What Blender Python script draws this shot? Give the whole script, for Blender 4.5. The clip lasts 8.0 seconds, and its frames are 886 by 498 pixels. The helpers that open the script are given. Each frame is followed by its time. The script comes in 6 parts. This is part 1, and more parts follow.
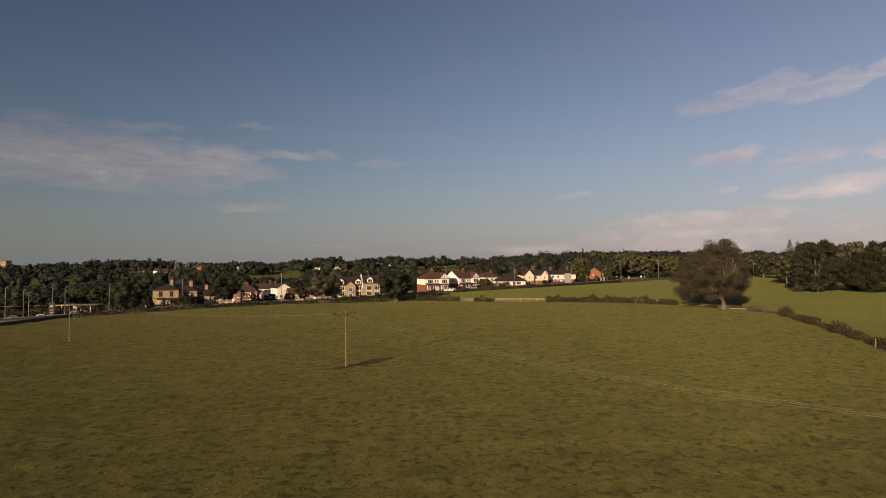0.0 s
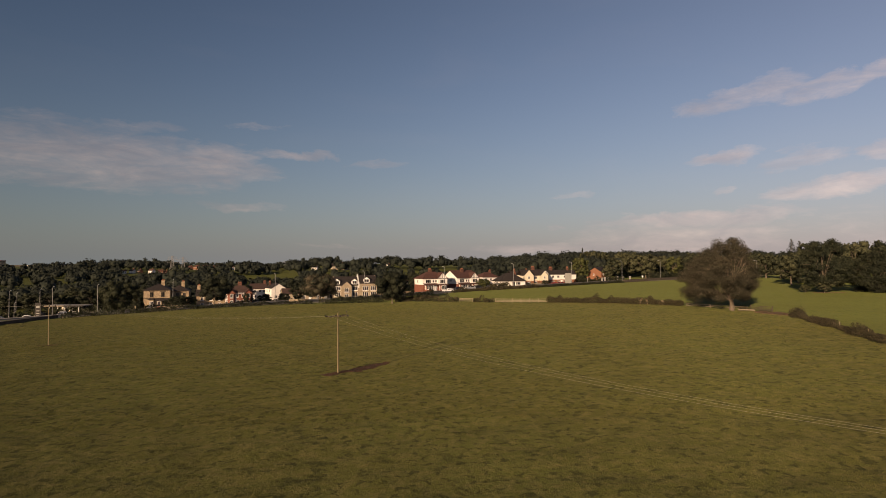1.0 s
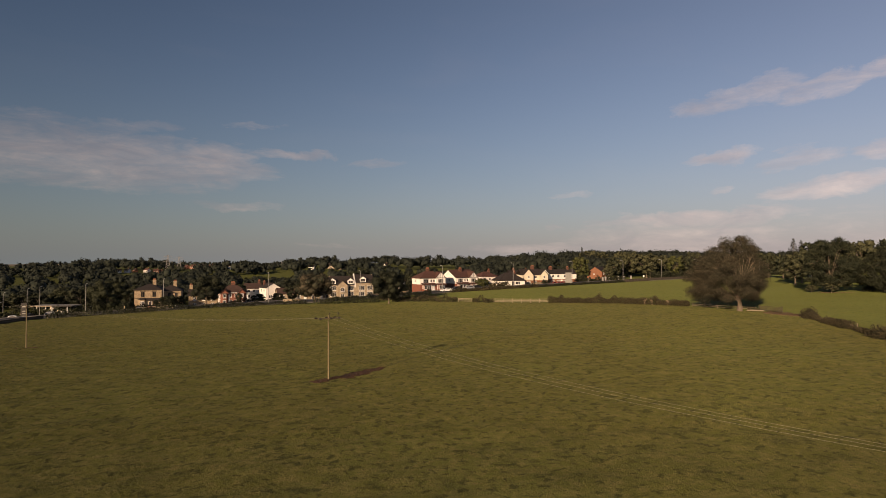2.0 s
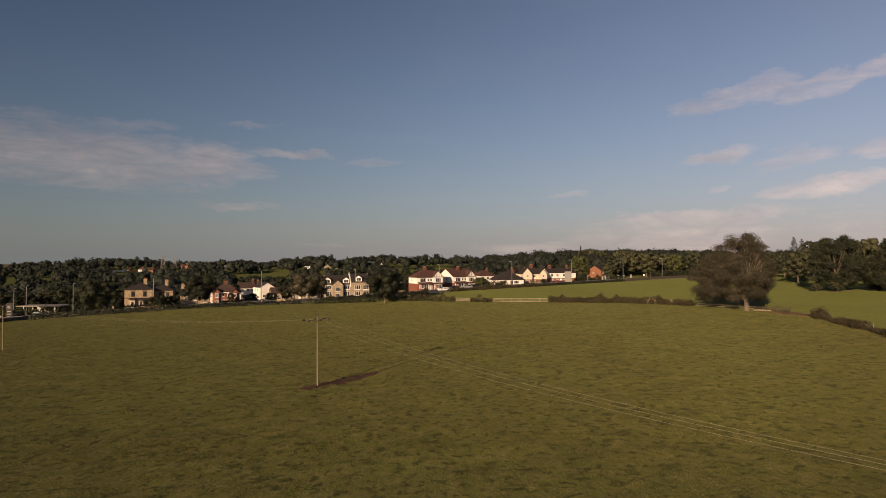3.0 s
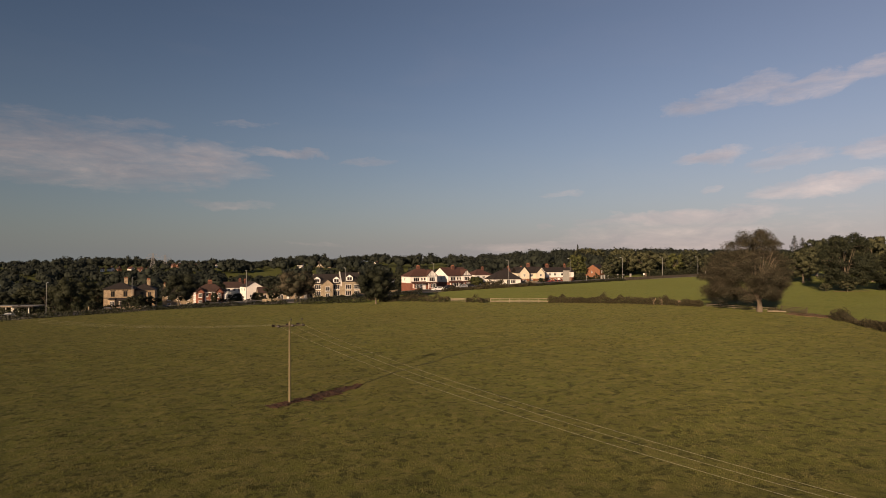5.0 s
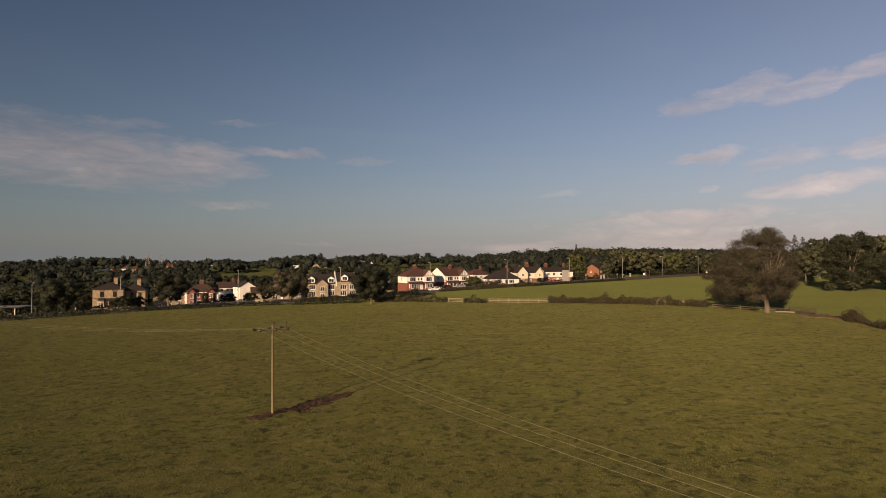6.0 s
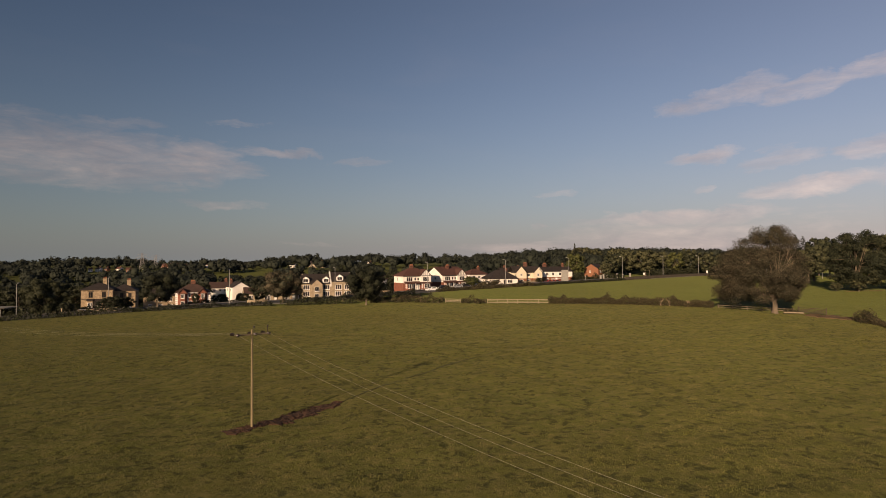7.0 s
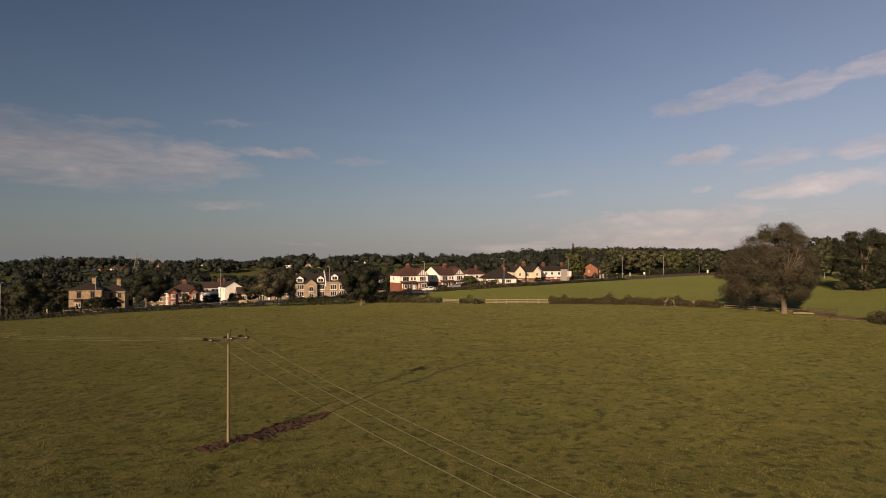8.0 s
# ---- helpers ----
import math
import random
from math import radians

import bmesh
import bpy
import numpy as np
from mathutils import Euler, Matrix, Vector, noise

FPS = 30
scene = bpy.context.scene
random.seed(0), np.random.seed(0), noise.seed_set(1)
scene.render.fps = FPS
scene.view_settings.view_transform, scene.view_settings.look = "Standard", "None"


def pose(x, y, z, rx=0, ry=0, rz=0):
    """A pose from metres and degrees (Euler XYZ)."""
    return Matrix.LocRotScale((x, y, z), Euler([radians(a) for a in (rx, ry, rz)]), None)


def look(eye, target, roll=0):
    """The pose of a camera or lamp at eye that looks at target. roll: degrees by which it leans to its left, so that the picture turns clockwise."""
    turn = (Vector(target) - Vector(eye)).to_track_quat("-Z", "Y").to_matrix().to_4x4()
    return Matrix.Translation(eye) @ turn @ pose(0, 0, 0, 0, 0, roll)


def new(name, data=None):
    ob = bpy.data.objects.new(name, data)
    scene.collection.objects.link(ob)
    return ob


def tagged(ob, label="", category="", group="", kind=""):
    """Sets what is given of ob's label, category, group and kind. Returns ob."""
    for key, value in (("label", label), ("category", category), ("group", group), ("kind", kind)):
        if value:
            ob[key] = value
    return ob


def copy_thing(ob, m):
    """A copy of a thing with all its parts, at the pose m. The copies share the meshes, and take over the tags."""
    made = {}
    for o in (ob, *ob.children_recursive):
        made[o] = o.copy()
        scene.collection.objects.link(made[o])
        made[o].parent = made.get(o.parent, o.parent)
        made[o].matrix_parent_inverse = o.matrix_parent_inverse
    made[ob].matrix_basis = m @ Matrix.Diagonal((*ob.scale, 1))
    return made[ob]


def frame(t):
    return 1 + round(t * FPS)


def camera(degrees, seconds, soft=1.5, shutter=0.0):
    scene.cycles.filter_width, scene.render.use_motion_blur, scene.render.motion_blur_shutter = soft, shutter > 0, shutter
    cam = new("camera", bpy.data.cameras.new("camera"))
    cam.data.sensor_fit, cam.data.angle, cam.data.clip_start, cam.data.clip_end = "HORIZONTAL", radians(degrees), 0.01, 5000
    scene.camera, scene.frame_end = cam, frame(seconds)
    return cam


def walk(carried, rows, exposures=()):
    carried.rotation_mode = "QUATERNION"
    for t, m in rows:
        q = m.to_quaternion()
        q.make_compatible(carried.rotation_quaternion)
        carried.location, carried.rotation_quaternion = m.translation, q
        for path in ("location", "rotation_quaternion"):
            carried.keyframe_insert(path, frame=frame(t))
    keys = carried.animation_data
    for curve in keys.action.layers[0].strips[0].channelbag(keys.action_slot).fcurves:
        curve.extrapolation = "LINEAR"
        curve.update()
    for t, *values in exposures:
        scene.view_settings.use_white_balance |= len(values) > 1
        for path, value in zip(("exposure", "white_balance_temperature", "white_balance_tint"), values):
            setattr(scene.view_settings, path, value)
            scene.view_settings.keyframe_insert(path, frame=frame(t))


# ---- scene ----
cam = camera(74.4, 8.0, soft=0.6)
METRES, EYE, TILT, LEAN, TURN = 37.0, 13.2, 0.0, -1.4, 0.0
ROWS = [
    (0.0, 0.0, 0.0, 0.0, 0.03, 1.38, 1.42),
    (0.5, -0.003, 0.0715, -0.0028, -0.08, 1.39, 1.39),
    (1.0, -0.0055, 0.143, -0.0054, -0.2, 1.39, 1.39),
    (1.5, -0.0074, 0.2133, -0.0078, -0.3, 1.38, 1.37),
    (3.0, -0.0088, 0.4042, -0.0154, -0.69, 1.27, 1.4),
    (3.5, -0.0081, 0.4643, -0.0175, -0.82, 1.25, 1.4),
    (4.0, -0.0071, 0.5239, -0.0196, -0.97, 1.23, 1.38),
    (4.5, -0.0054, 0.583, -0.0222, -1.1, 1.21, 1.38),
    (6.0, -0.0018, 0.7597, -0.0294, -1.52, 1.19, 1.4),
    (6.5, -0.0002, 0.819, -0.032, -1.65, 1.21, 1.44),
    (7.0, 0.0013, 0.8791, -0.0343, -1.8, 1.19, 1.42),
    (7.5, 0.0013, 0.9395, -0.0376, -1.95, 1.19, 1.43),
    (8.0, 0.0021, 0.9989, -0.0411, -2.1, 1.18, 1.43),
]
walk(cam, [(t, pose(0, 0, EYE, TILT, LEAN, TURN) @ pose(METRES * x, METRES * y, METRES * z, 90 + pitch, roll, yaw)) for t, x, y, z, yaw, pitch, roll in ROWS],
     [(0.0, 0.36, 7300, 22), (8.0, 0.36, 7300, 22)])

# ---------------------------------------------------------------- light
SUN_AZ, SUN_EL = radians(207), radians(13.5)      # clockwise from +y
world = bpy.data.worlds.new("sky")
scene.world = world
world.use_nodes = True


def build_sky():
    nt = world.node_tree
    nt.nodes.clear()
    N, L = nt.nodes.new, nt.links.new

    def math_node(op, a, b=None, c=None, clamp=False):
        n = N("ShaderNodeMath")
        n.operation, n.use_clamp = op, clamp
        for k, v in enumerate((a, b, c)):
            if v is None:
                continue
            if isinstance(v, (int, float)):
                n.inputs[k].default_value = v
            else:
                L(v, n.inputs[k])
        return n.outputs[0]

    sky = N("ShaderNodeTexSky")
    sky.sky_type, sky.sun_disc = "NISHITA", False
    sky.sun_elevation, sky.sun_rotation = SUN_EL, SUN_AZ
    sky.air_density, sky.dust_density, sky.ozone_density, sky.altitude = 1.0, 1.0, 3.4, 60
    co = N("ShaderNodeTexCoord")
    sep = N("ShaderNodeSeparateXYZ")
    L(co.outputs["Generated"], sep.inputs[0])
    az = math_node("ARCTAN2", sep.outputs[0], sep.outputs[1])
    el = math_node("ARCSINE", sep.outputs[2])
    comb = N("ShaderNodeCombineXYZ")
    L(az, comb.inputs[0])
    L(el, comb.inputs[1])

    def noise_at(sx, sy, scale, detail, rough, off, tilt=0.0):
        mp = N("ShaderNodeMapping")
        mp.inputs["Scale"].default_value = (sx, sy, 1)
        mp.inputs["Rotation"].default_value = (0, 0, tilt)
        mp.inputs["Location"].default_value = (off, off * 0.7, off * 0.3)
        L(comb.outputs[0], mp.inputs[0])
        n = N("ShaderNodeTexNoise")
        n.inputs["Scale"].default_value, n.inputs["Detail"].default_value, n.inputs["Roughness"].default_value = scale, detail, rough
        n.inputs["Distortion"].default_value = 0.6
        L(mp.outputs[0], n.inputs["Vector"])
        return n.outputs[0]

    # the outlines of the banks wander
    warp_a = math_node("MULTIPLY", math_node("SUBTRACT", noise_at(1.0, 2.2, 9.0, 5, 0.6, 21.3), 0.5), 0.12)
    warp_e = math_node("MULTIPLY", math_node("SUBTRACT", noise_at(1.0, 1.7, 12.0, 6, 0.62, 33.9), 0.5), 0.040)
    waz, wel = math_node("ADD", az, warp_a), math_node("ADD", el, warp_e)
    streak = noise_at(1.0, 5.5, 8.0, 8, 0.64, 3.1, -0.06)
    ripple = noise_at(2.0, 6.0, 20.0, 5, 0.62, 8.2, 0.30)
    broad = noise_at(1.0, 3.4, 3.2, 4, 0.5, 5.7)
    # cloud banks: azimuth, elevation, half width, half height (degrees), tilt, weight
    banks = [(-31, 8.6, 13, 2.6, -0.02, 0.92), (-20.5, 9.0, 5.2, 1.9, -0.04, 0.95), (-31, 11.6, 8, 0.9, 0.0, 0.62), (-13.6, 10.1, 3.9, 0.5, -0.02, 0.80), (-6.2, 9.6, 3.4, 0.5, 0.03, 0.72),
             (-19.0, 5.4, 5.6, 0.5, -0.03, 0.66), (-17.5, 12.6, 3.5, 0.4, 0.05, 0.45), (25.9, 13.9, 3.0, 1.0, 0.20, 0.80), (29.6, 14.8, 3.2, 1.2, 0.10, 0.84), (34.4, 14.4, 4.8, 0.9, 0.14, 0.90), (40.0, 15.2, 4.5, 1.0, 0.14, 0.90),
             (26.2, 9.4, 3.3, 0.75, 0.12, 0.98), (31.8, 8.7, 3.8, 0.75, 0.12, 0.85), (38.0, 9.2, 2.2, 0.9, 0.10, 1.0), (34.2, 6.3, 5.4, 1.0, 0.14, 1.12), (40.0, 7.0, 4.0, 1.0, 0.10, 0.9),
             (23.4, 4.0, 8.8, 0.85, 0.03, 1.08), (22.0, 2.4, 10, 1.8, 0.02, 0.84), (38, 3.0, 9, 2.2, 0.02, 0.50), (14.0, 1.4, 11, 0.7, 0.0, 0.75), (13.0, 6.5, 1.9, 0.38, 0.0, 0.72),
             (11.5, 3.3, 1.3, 0.4, 0.0, 0.75), (26.6, 6.5, 1.2, 0.5, 0.1, 0.72), (-6, 1.7, 8, 0.35, 0.0, 0.52)]
    total = None
    for a, e, wa, we, tilt, weight in banks:
        du = math_node("SUBTRACT", waz, radians(a))
        dv = math_node("SUBTRACT", math_node("SUBTRACT", wel, radians(e)), math_node("MULTIPLY", du, tilt))
        qu = math_node("POWER", math_node("ABSOLUTE", math_node("DIVIDE", du, radians(wa))), 2.0)
        qv = math_node("POWER", math_node("ABSOLUTE", math_node("DIVIDE", dv, radians(we))), 2.0)
        q = math_node("ADD", qu, qv)
        g = math_node("MULTIPLY", math_node("EXPONENT", math_node("MULTIPLY", math_node("MULTIPLY", q, q), -0.7)), weight)
        total = g if total is None else math_node("MAXIMUM", total, g)
    # a little thin cloud in the rest of the sky
    rest = math_node("MULTIPLY", math_node("SUBTRACT", broad, 0.52), 0.9, clamp=True)
    tex = math_node("ADD", math_node("MULTIPLY", streak, 0.75), math_node("MULTIPLY", ripple, 0.35))
    dens = math_node("SUBTRACT", math_node("ADD", total, math_node("MULTIPLY", math_node("SUBTRACT", tex, 0.55), 1.5)), 0.40)
    dens = math_node("MULTIPLY", dens, 1.05, clamp=True)
    dens = math_node("MAXIMUM", dens, math_node("MULTIPLY", rest, 0.20))
    dens = math_node("MULTIPLY", dens, 0.66)
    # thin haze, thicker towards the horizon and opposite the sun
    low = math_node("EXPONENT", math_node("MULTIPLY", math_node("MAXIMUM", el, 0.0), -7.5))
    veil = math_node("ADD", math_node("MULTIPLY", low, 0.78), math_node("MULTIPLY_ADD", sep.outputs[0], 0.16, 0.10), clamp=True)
    clear = sky.outputs[0]
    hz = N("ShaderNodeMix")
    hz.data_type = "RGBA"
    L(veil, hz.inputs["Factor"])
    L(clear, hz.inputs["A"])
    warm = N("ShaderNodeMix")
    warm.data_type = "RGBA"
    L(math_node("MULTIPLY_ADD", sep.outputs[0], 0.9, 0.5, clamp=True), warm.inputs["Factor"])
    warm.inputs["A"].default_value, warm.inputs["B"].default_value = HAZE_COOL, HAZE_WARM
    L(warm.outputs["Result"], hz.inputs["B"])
    ramp = N("ShaderNodeMix")
    ramp.data_type = "RGBA"
    L(dens, ramp.inputs["Factor"])
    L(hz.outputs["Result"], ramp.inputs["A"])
    tone = N("ShaderNodeMix")
    tone.data_type = "RGBA"
    grey = noise_at(1.0, 3.4, 9.0, 6, 0.6, 11.3, 0.05)
    L(math_node("MULTIPLY", math_node("SUBTRACT", grey, 0.38), 3.2, clamp=True), tone.inputs["Factor"])
    tone.inputs["A"].default_value, tone.inputs["B"].default_value = CLOUD_BASE, CLOUD
    L(tone.outputs["Result"], ramp.inputs["B"])
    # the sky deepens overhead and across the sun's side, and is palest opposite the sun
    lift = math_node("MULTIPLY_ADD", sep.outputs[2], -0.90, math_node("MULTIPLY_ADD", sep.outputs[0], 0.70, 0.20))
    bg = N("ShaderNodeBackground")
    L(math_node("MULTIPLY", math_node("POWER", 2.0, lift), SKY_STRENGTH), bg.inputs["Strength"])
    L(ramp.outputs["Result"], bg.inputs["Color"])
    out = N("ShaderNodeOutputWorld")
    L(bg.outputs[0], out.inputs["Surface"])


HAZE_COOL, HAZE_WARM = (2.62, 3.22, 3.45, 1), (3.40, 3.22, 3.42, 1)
CLOUD, CLOUD_BASE, SKY_STRENGTH = (7.6, 6.55, 5.95, 1), (4.25, 3.95, 4.1, 1), 0.060
build_sky()
sun_data = bpy.data.lights.new("sun", "SUN")
sun_data.energy, sun_data.angle, sun_data.color = 5.2, radians(0.5), (1.0, 0.80, 0.56)
sun = new("sun", sun_data)
to_sun = Vector((math.sin(SUN_AZ) * math.cos(SUN_EL), math.cos(SUN_AZ) * math.cos(SUN_EL), math.sin(SUN_EL)))
sun.matrix_world = look(to_sun * 300, (0, 0, 0))

# ---------------------------------------------------------------- materials


def material(name, low, high, scale=4.0, rough=0.85, bump=0.0, bump_scale=40.0, fine=0.35, island=0.0, per_object=0.0, coords="Object", stretch=(1, 1, 1), spec=0.3, metal=0.0, translucent=0.0):
    """A surface whose colour wanders between two tones at two scales."""
    m = bpy.data.materials.new(name)
    m.use_nodes = True
    nt = m.node_tree
    N, L = nt.nodes.new, nt.links.new
    bsdf = nt.nodes["Principled BSDF"]
    bsdf.inputs["Roughness"].default_value, bsdf.inputs["Specular IOR Level"].default_value, bsdf.inputs["Metallic"].default_value = rough, spec, metal
    co, mp = N("ShaderNodeTexCoord"), N("ShaderNodeMapping")
    mp.inputs["Scale"].default_value = stretch
    L(co.outputs[coords], mp.inputs[0])
    n1, n2 = N("ShaderNodeTexNoise"), N("ShaderNodeTexNoise")
    n1.inputs["Scale"].default_value, n1.inputs["Detail"].default_value = scale, 4
    n2.inputs["Scale"].default_value, n2.inputs["Detail"].default_value = scale * 9, 3
    for n in (n1, n2):
        L(mp.outputs[0], n.inputs["Vector"])
    mixf = N("ShaderNodeMix")
    mixf.inputs["Factor"].default_value = fine
    L(n1.outputs[0], mixf.inputs["A"])
    L(n2.outputs[0], mixf.inputs["B"])
    val = mixf.outputs["Result"]
    for use, node, socket in ((island, "ShaderNodeNewGeometry", "Random Per Island"), (per_object, "ShaderNodeObjectInfo", "Random")):
        if use:
            src, mx = N(node), N("ShaderNodeMix")
            mx.inputs["Factor"].default_value = use
            L(val, mx.inputs["A"])
            L(src.outputs[socket], mx.inputs["B"])
            val = mx.outputs["Result"]
    rmp = N("ShaderNodeMapRange")
    rmp.inputs["From Min"].default_value, rmp.inputs["From Max"].default_value = 0.3, 0.7
    L(val, rmp.inputs["Value"])
    col = N("ShaderNodeMix")
    col.data_type = "RGBA"
    col.inputs["A"].default_value, col.inputs["B"].default_value = (*low, 1), (*high, 1)
    L(rmp.outputs[0], col.inputs["Factor"])
    L(col.outputs["Result"], bsdf.inputs["Base Color"])
    if bump:
        nb, bp = N("ShaderNodeTexNoise"), N("ShaderNodeBump")
        nb.inputs["Scale"].default_value, nb.inputs["Detail"].default_value = bump_scale, 4
        L(mp.outputs[0], nb.inputs["Vector"])
        bp.inputs["Strength"].default_value, bp.inputs["Distance"].default_value = 1.0, bump
        L(nb.outputs[0], bp.inputs["Height"])
        L(bp.outputs[0], bsdf.inputs["Normal"])
    if translucent:
        tr, mx = N("ShaderNodeBsdfTranslucent"), N("ShaderNodeMixShader")
        L(col.outputs["Result"], tr.inputs["Color"])
        mx.inputs[0].default_value = translucent
        L(bsdf.outputs[0], mx.inputs[1])
        L(tr.outputs[0], mx.inputs[2])
        L(mx.outputs[0], nt.nodes["Material Output"].inputs["Surface"])
    return m


def glass_material():
    m = material("window_glass", (0.012, 0.012, 0.013), (0.034, 0.033, 0.034), 0.6, 0.1, spec=0.22, per_object=0.6)
    return m


LEAF_OAK = material("oak_leaves", (0.019, 0.024, 0.012), (0.096, 0.076, 0.046), 0.16, 0.75, fine=0.25, island=0.34, translucent=0.15, coords="Object")
# darker than real leaves: the crowns' self-shadow is put into this colour
LEAF = material("shaded_tree_leaves", (0.009, 0.012, 0.006), (0.030, 0.034, 0.014), 0.25, 0.75, fine=0.3, island=0.35, per_object=0.25, translucent=0.15)
LEAF_MID = material("mid_leaves", (0.015, 0.021, 0.010), (0.078, 0.078, 0.036), 0.25, 0.75, fine=0.3, island=0.35, per_object=0.28, translucent=0.15)
LEAF_LIGHT = material("light_leaves", (0.034, 0.042, 0.012), (0.085, 0.088, 0.025), 0.3, 0.75, fine=0.3, island=0.35, translucent=0.15)
LEAF_HEDGE = material("hedge_leaves", (0.021, 0.020, 0.009), (0.064, 0.050, 0.023), 0.4, 0.8, fine=0.4, island=0.5)
# near black, as shade inside the dense crowns is mixed into the leaf colour
LEAF_WOOD = material("shaded_woodland_leaves", (0.007, 0.011, 0.007), (0.022, 0.027, 0.017), 0.05, 0.85, fine=0.45, island=0.30)
BARK = material("bark", (0.068, 0.053, 0.038), (0.18, 0.142, 0.100), 1.2, 0.95, 0.05, 6, stretch=(1, 1, 0.3))
# the bark again, lighter: sunlight on the oak's open fork put into the colour
BARK_LIT = material("sunlit_branch_bark", (0.10, 0.080, 0.056), (0.19, 0.152, 0.108), 1.2, 0.95, 0.03, 6)
POLE_WOOD = material("pole_wood", (0.105, 0.084, 0.046), (0.225, 0.178, 0.100), 0.5, 0.85, 0.01, 30, stretch=(6, 6, 0.5))
OLD_WOOD = material("old_timber", (0.075, 0.06, 0.038), (0.15, 0.12, 0.08), 1.5, 0.9, 0.01, 30)
PALE_WOOD = material("pale_timber", (0.16, 0.13, 0.088), (0.27, 0.22, 0.15), 1.5, 0.9, 0.01, 30)
LAMP_STEEL = material("painted_lamp_steel", (0.17, 0.17, 0.165), (0.25, 0.25, 0.24), 2, 0.6)
STEEL = material("galvanised_steel", (0.32, 0.32, 0.31), (0.46, 0.46, 0.44), 2, 0.55, metal=0.3)
PYLON_STEEL = material("weathered_steel", (0.17, 0.165, 0.16), (0.26, 0.25, 0.24), 2, 0.7)
SIGN_BACK = material("sign_back", (0.20, 0.19, 0.17), (0.28, 0.27, 0.24), 1.2, 0.6)
DARK_STEEL = material("dark_steel", (0.05, 0.05, 0.05), (0.09, 0.09, 0.09), 2, 0.6, metal=0.3)
INSULATOR = material("brown_porcelain", (0.014, 0.010, 0.009), (0.03, 0.02, 0.016), 8, 0.42, spec=0.4)
PORCELAIN = material("white_porcelain", (0.55, 0.53, 0.5), (0.7, 0.68, 0.64), 8, 0.3, spec=0.6)
WIRE = material("aluminium_wire", (0.24, 0.225, 0.17), (0.33, 0.31, 0.24), 3, 0.6, metal=0.2)
STONE = material("honey_stone", (0.085, 0.060, 0.038), (0.40, 0.305, 0.195), 1.1, 0.9, 0.02, 6, fine=0.65)
CREAM_STONE = material("cream_stone", (0.17, 0.13, 0.085), (0.37, 0.30, 0.205), 0.8, 0.9, 0.015, 6, fine=0.5)
RENDER_WHITE = material("white_render", (0.62, 0.58, 0.52), (0.78, 0.74, 0.68), 0.4, 0.85)
RENDER_CREAM = material("cream_render", (0.53, 0.46, 0.34), (0.64, 0.57, 0.43), 0.4, 0.85)
BRICK = material("red_brick", (0.125, 0.048, 0.032), (0.245, 0.092, 0.058), 0.9, 0.9, 0.01, 12, fine=0.5)
BRICK_ORANGE = material("orange_brick", (0.165, 0.072, 0.040), (0.235, 0.105, 0.058), 0.9, 0.9, 0.01, 12, fine=0.5)
CHIMNEY_BRICK = material("sooty_brick", (0.055, 0.027, 0.021), (0.15, 0.066, 0.045), 1.5, 0.9, 0.01, 12, fine=0.5)
SLATE = material("dark_slate", (0.014, 0.011, 0.010), (0.040, 0.031, 0.027), 0.8, 0.85, 0.02, 5, fine=0.5)
RED_TILE = material("red_roof_tiles", (0.046, 0.023, 0.018), (0.104, 0.046, 0.034), 0.8, 0.85, 0.03, 5, fine=0.5)
BROWN_TILE = material("brown_roof_tiles", (0.036, 0.022, 0.018), (0.075, 0.044, 0.034), 0.8, 0.85, 0.03, 5, fine=0.5)
POT = material("terracotta", (0.20, 0.08, 0.045), (0.30, 0.12, 0.065), 3, 0.85)
TRIM = material("white_trim", (0.66, 0.64, 0.6), (0.8, 0.78, 0.74), 1.5, 0.5)
BLACK_TIMBER = material("black_timber", (0.02, 0.018, 0.016), (0.045, 0.04, 0.035), 2, 0.8)
GLASS = glass_material()
ASPHALT = material("asphalt", (0.040, 0.038, 0.038), (0.065, 0.062, 0.060), 0.5, 0.9, fine=0.4)
PAVING = material("pavement", (0.08, 0.074, 0.068), (0.13, 0.12, 0.11), 0.6, 0.9, fine=0.4)
KERB = material("kerb_stone", (0.2, 0.19, 0.17), (0.3, 0.28, 0.26), 0.8, 0.9)
DOOR_DARK = material("dark_door", (0.03, 0.025, 0.03), (0.07, 0.05, 0.05), 2, 0.5, per_object=0.5)
RUBBER = material("tyre_rubber", (0.012, 0.012, 0.012), (0.022, 0.022, 0.022), 4, 0.8)
DARK_STONE = material("dark_wall_stone", (0.030, 0.024, 0.018), (0.085, 0.068, 0.050), 0.9, 0.95, 0.05, 4, fine=0.5)
PALE_BARK = material("pale_bark", (0.13, 0.10, 0.065), (0.25, 0.19, 0.125), 1.5, 0.95, 0.03, 8)
DRY_EARTH = material("dry_earth", (0.088, 0.056, 0.030), (0.165, 0.108, 0.060), 0.9, 1.0, 0.03, 5, fine=0.5)
GATE_WOOD = material("dark_gate_timber", (0.036, 0.028, 0.020), (0.075, 0.058, 0.041), 1.5, 0.9, 0.01, 30)
SOIL = material("turned_soil", (0.028, 0.015, 0.009), (0.090, 0.046, 0.027), 0.9, 1.0, 0.05, 5, fine=0.5)


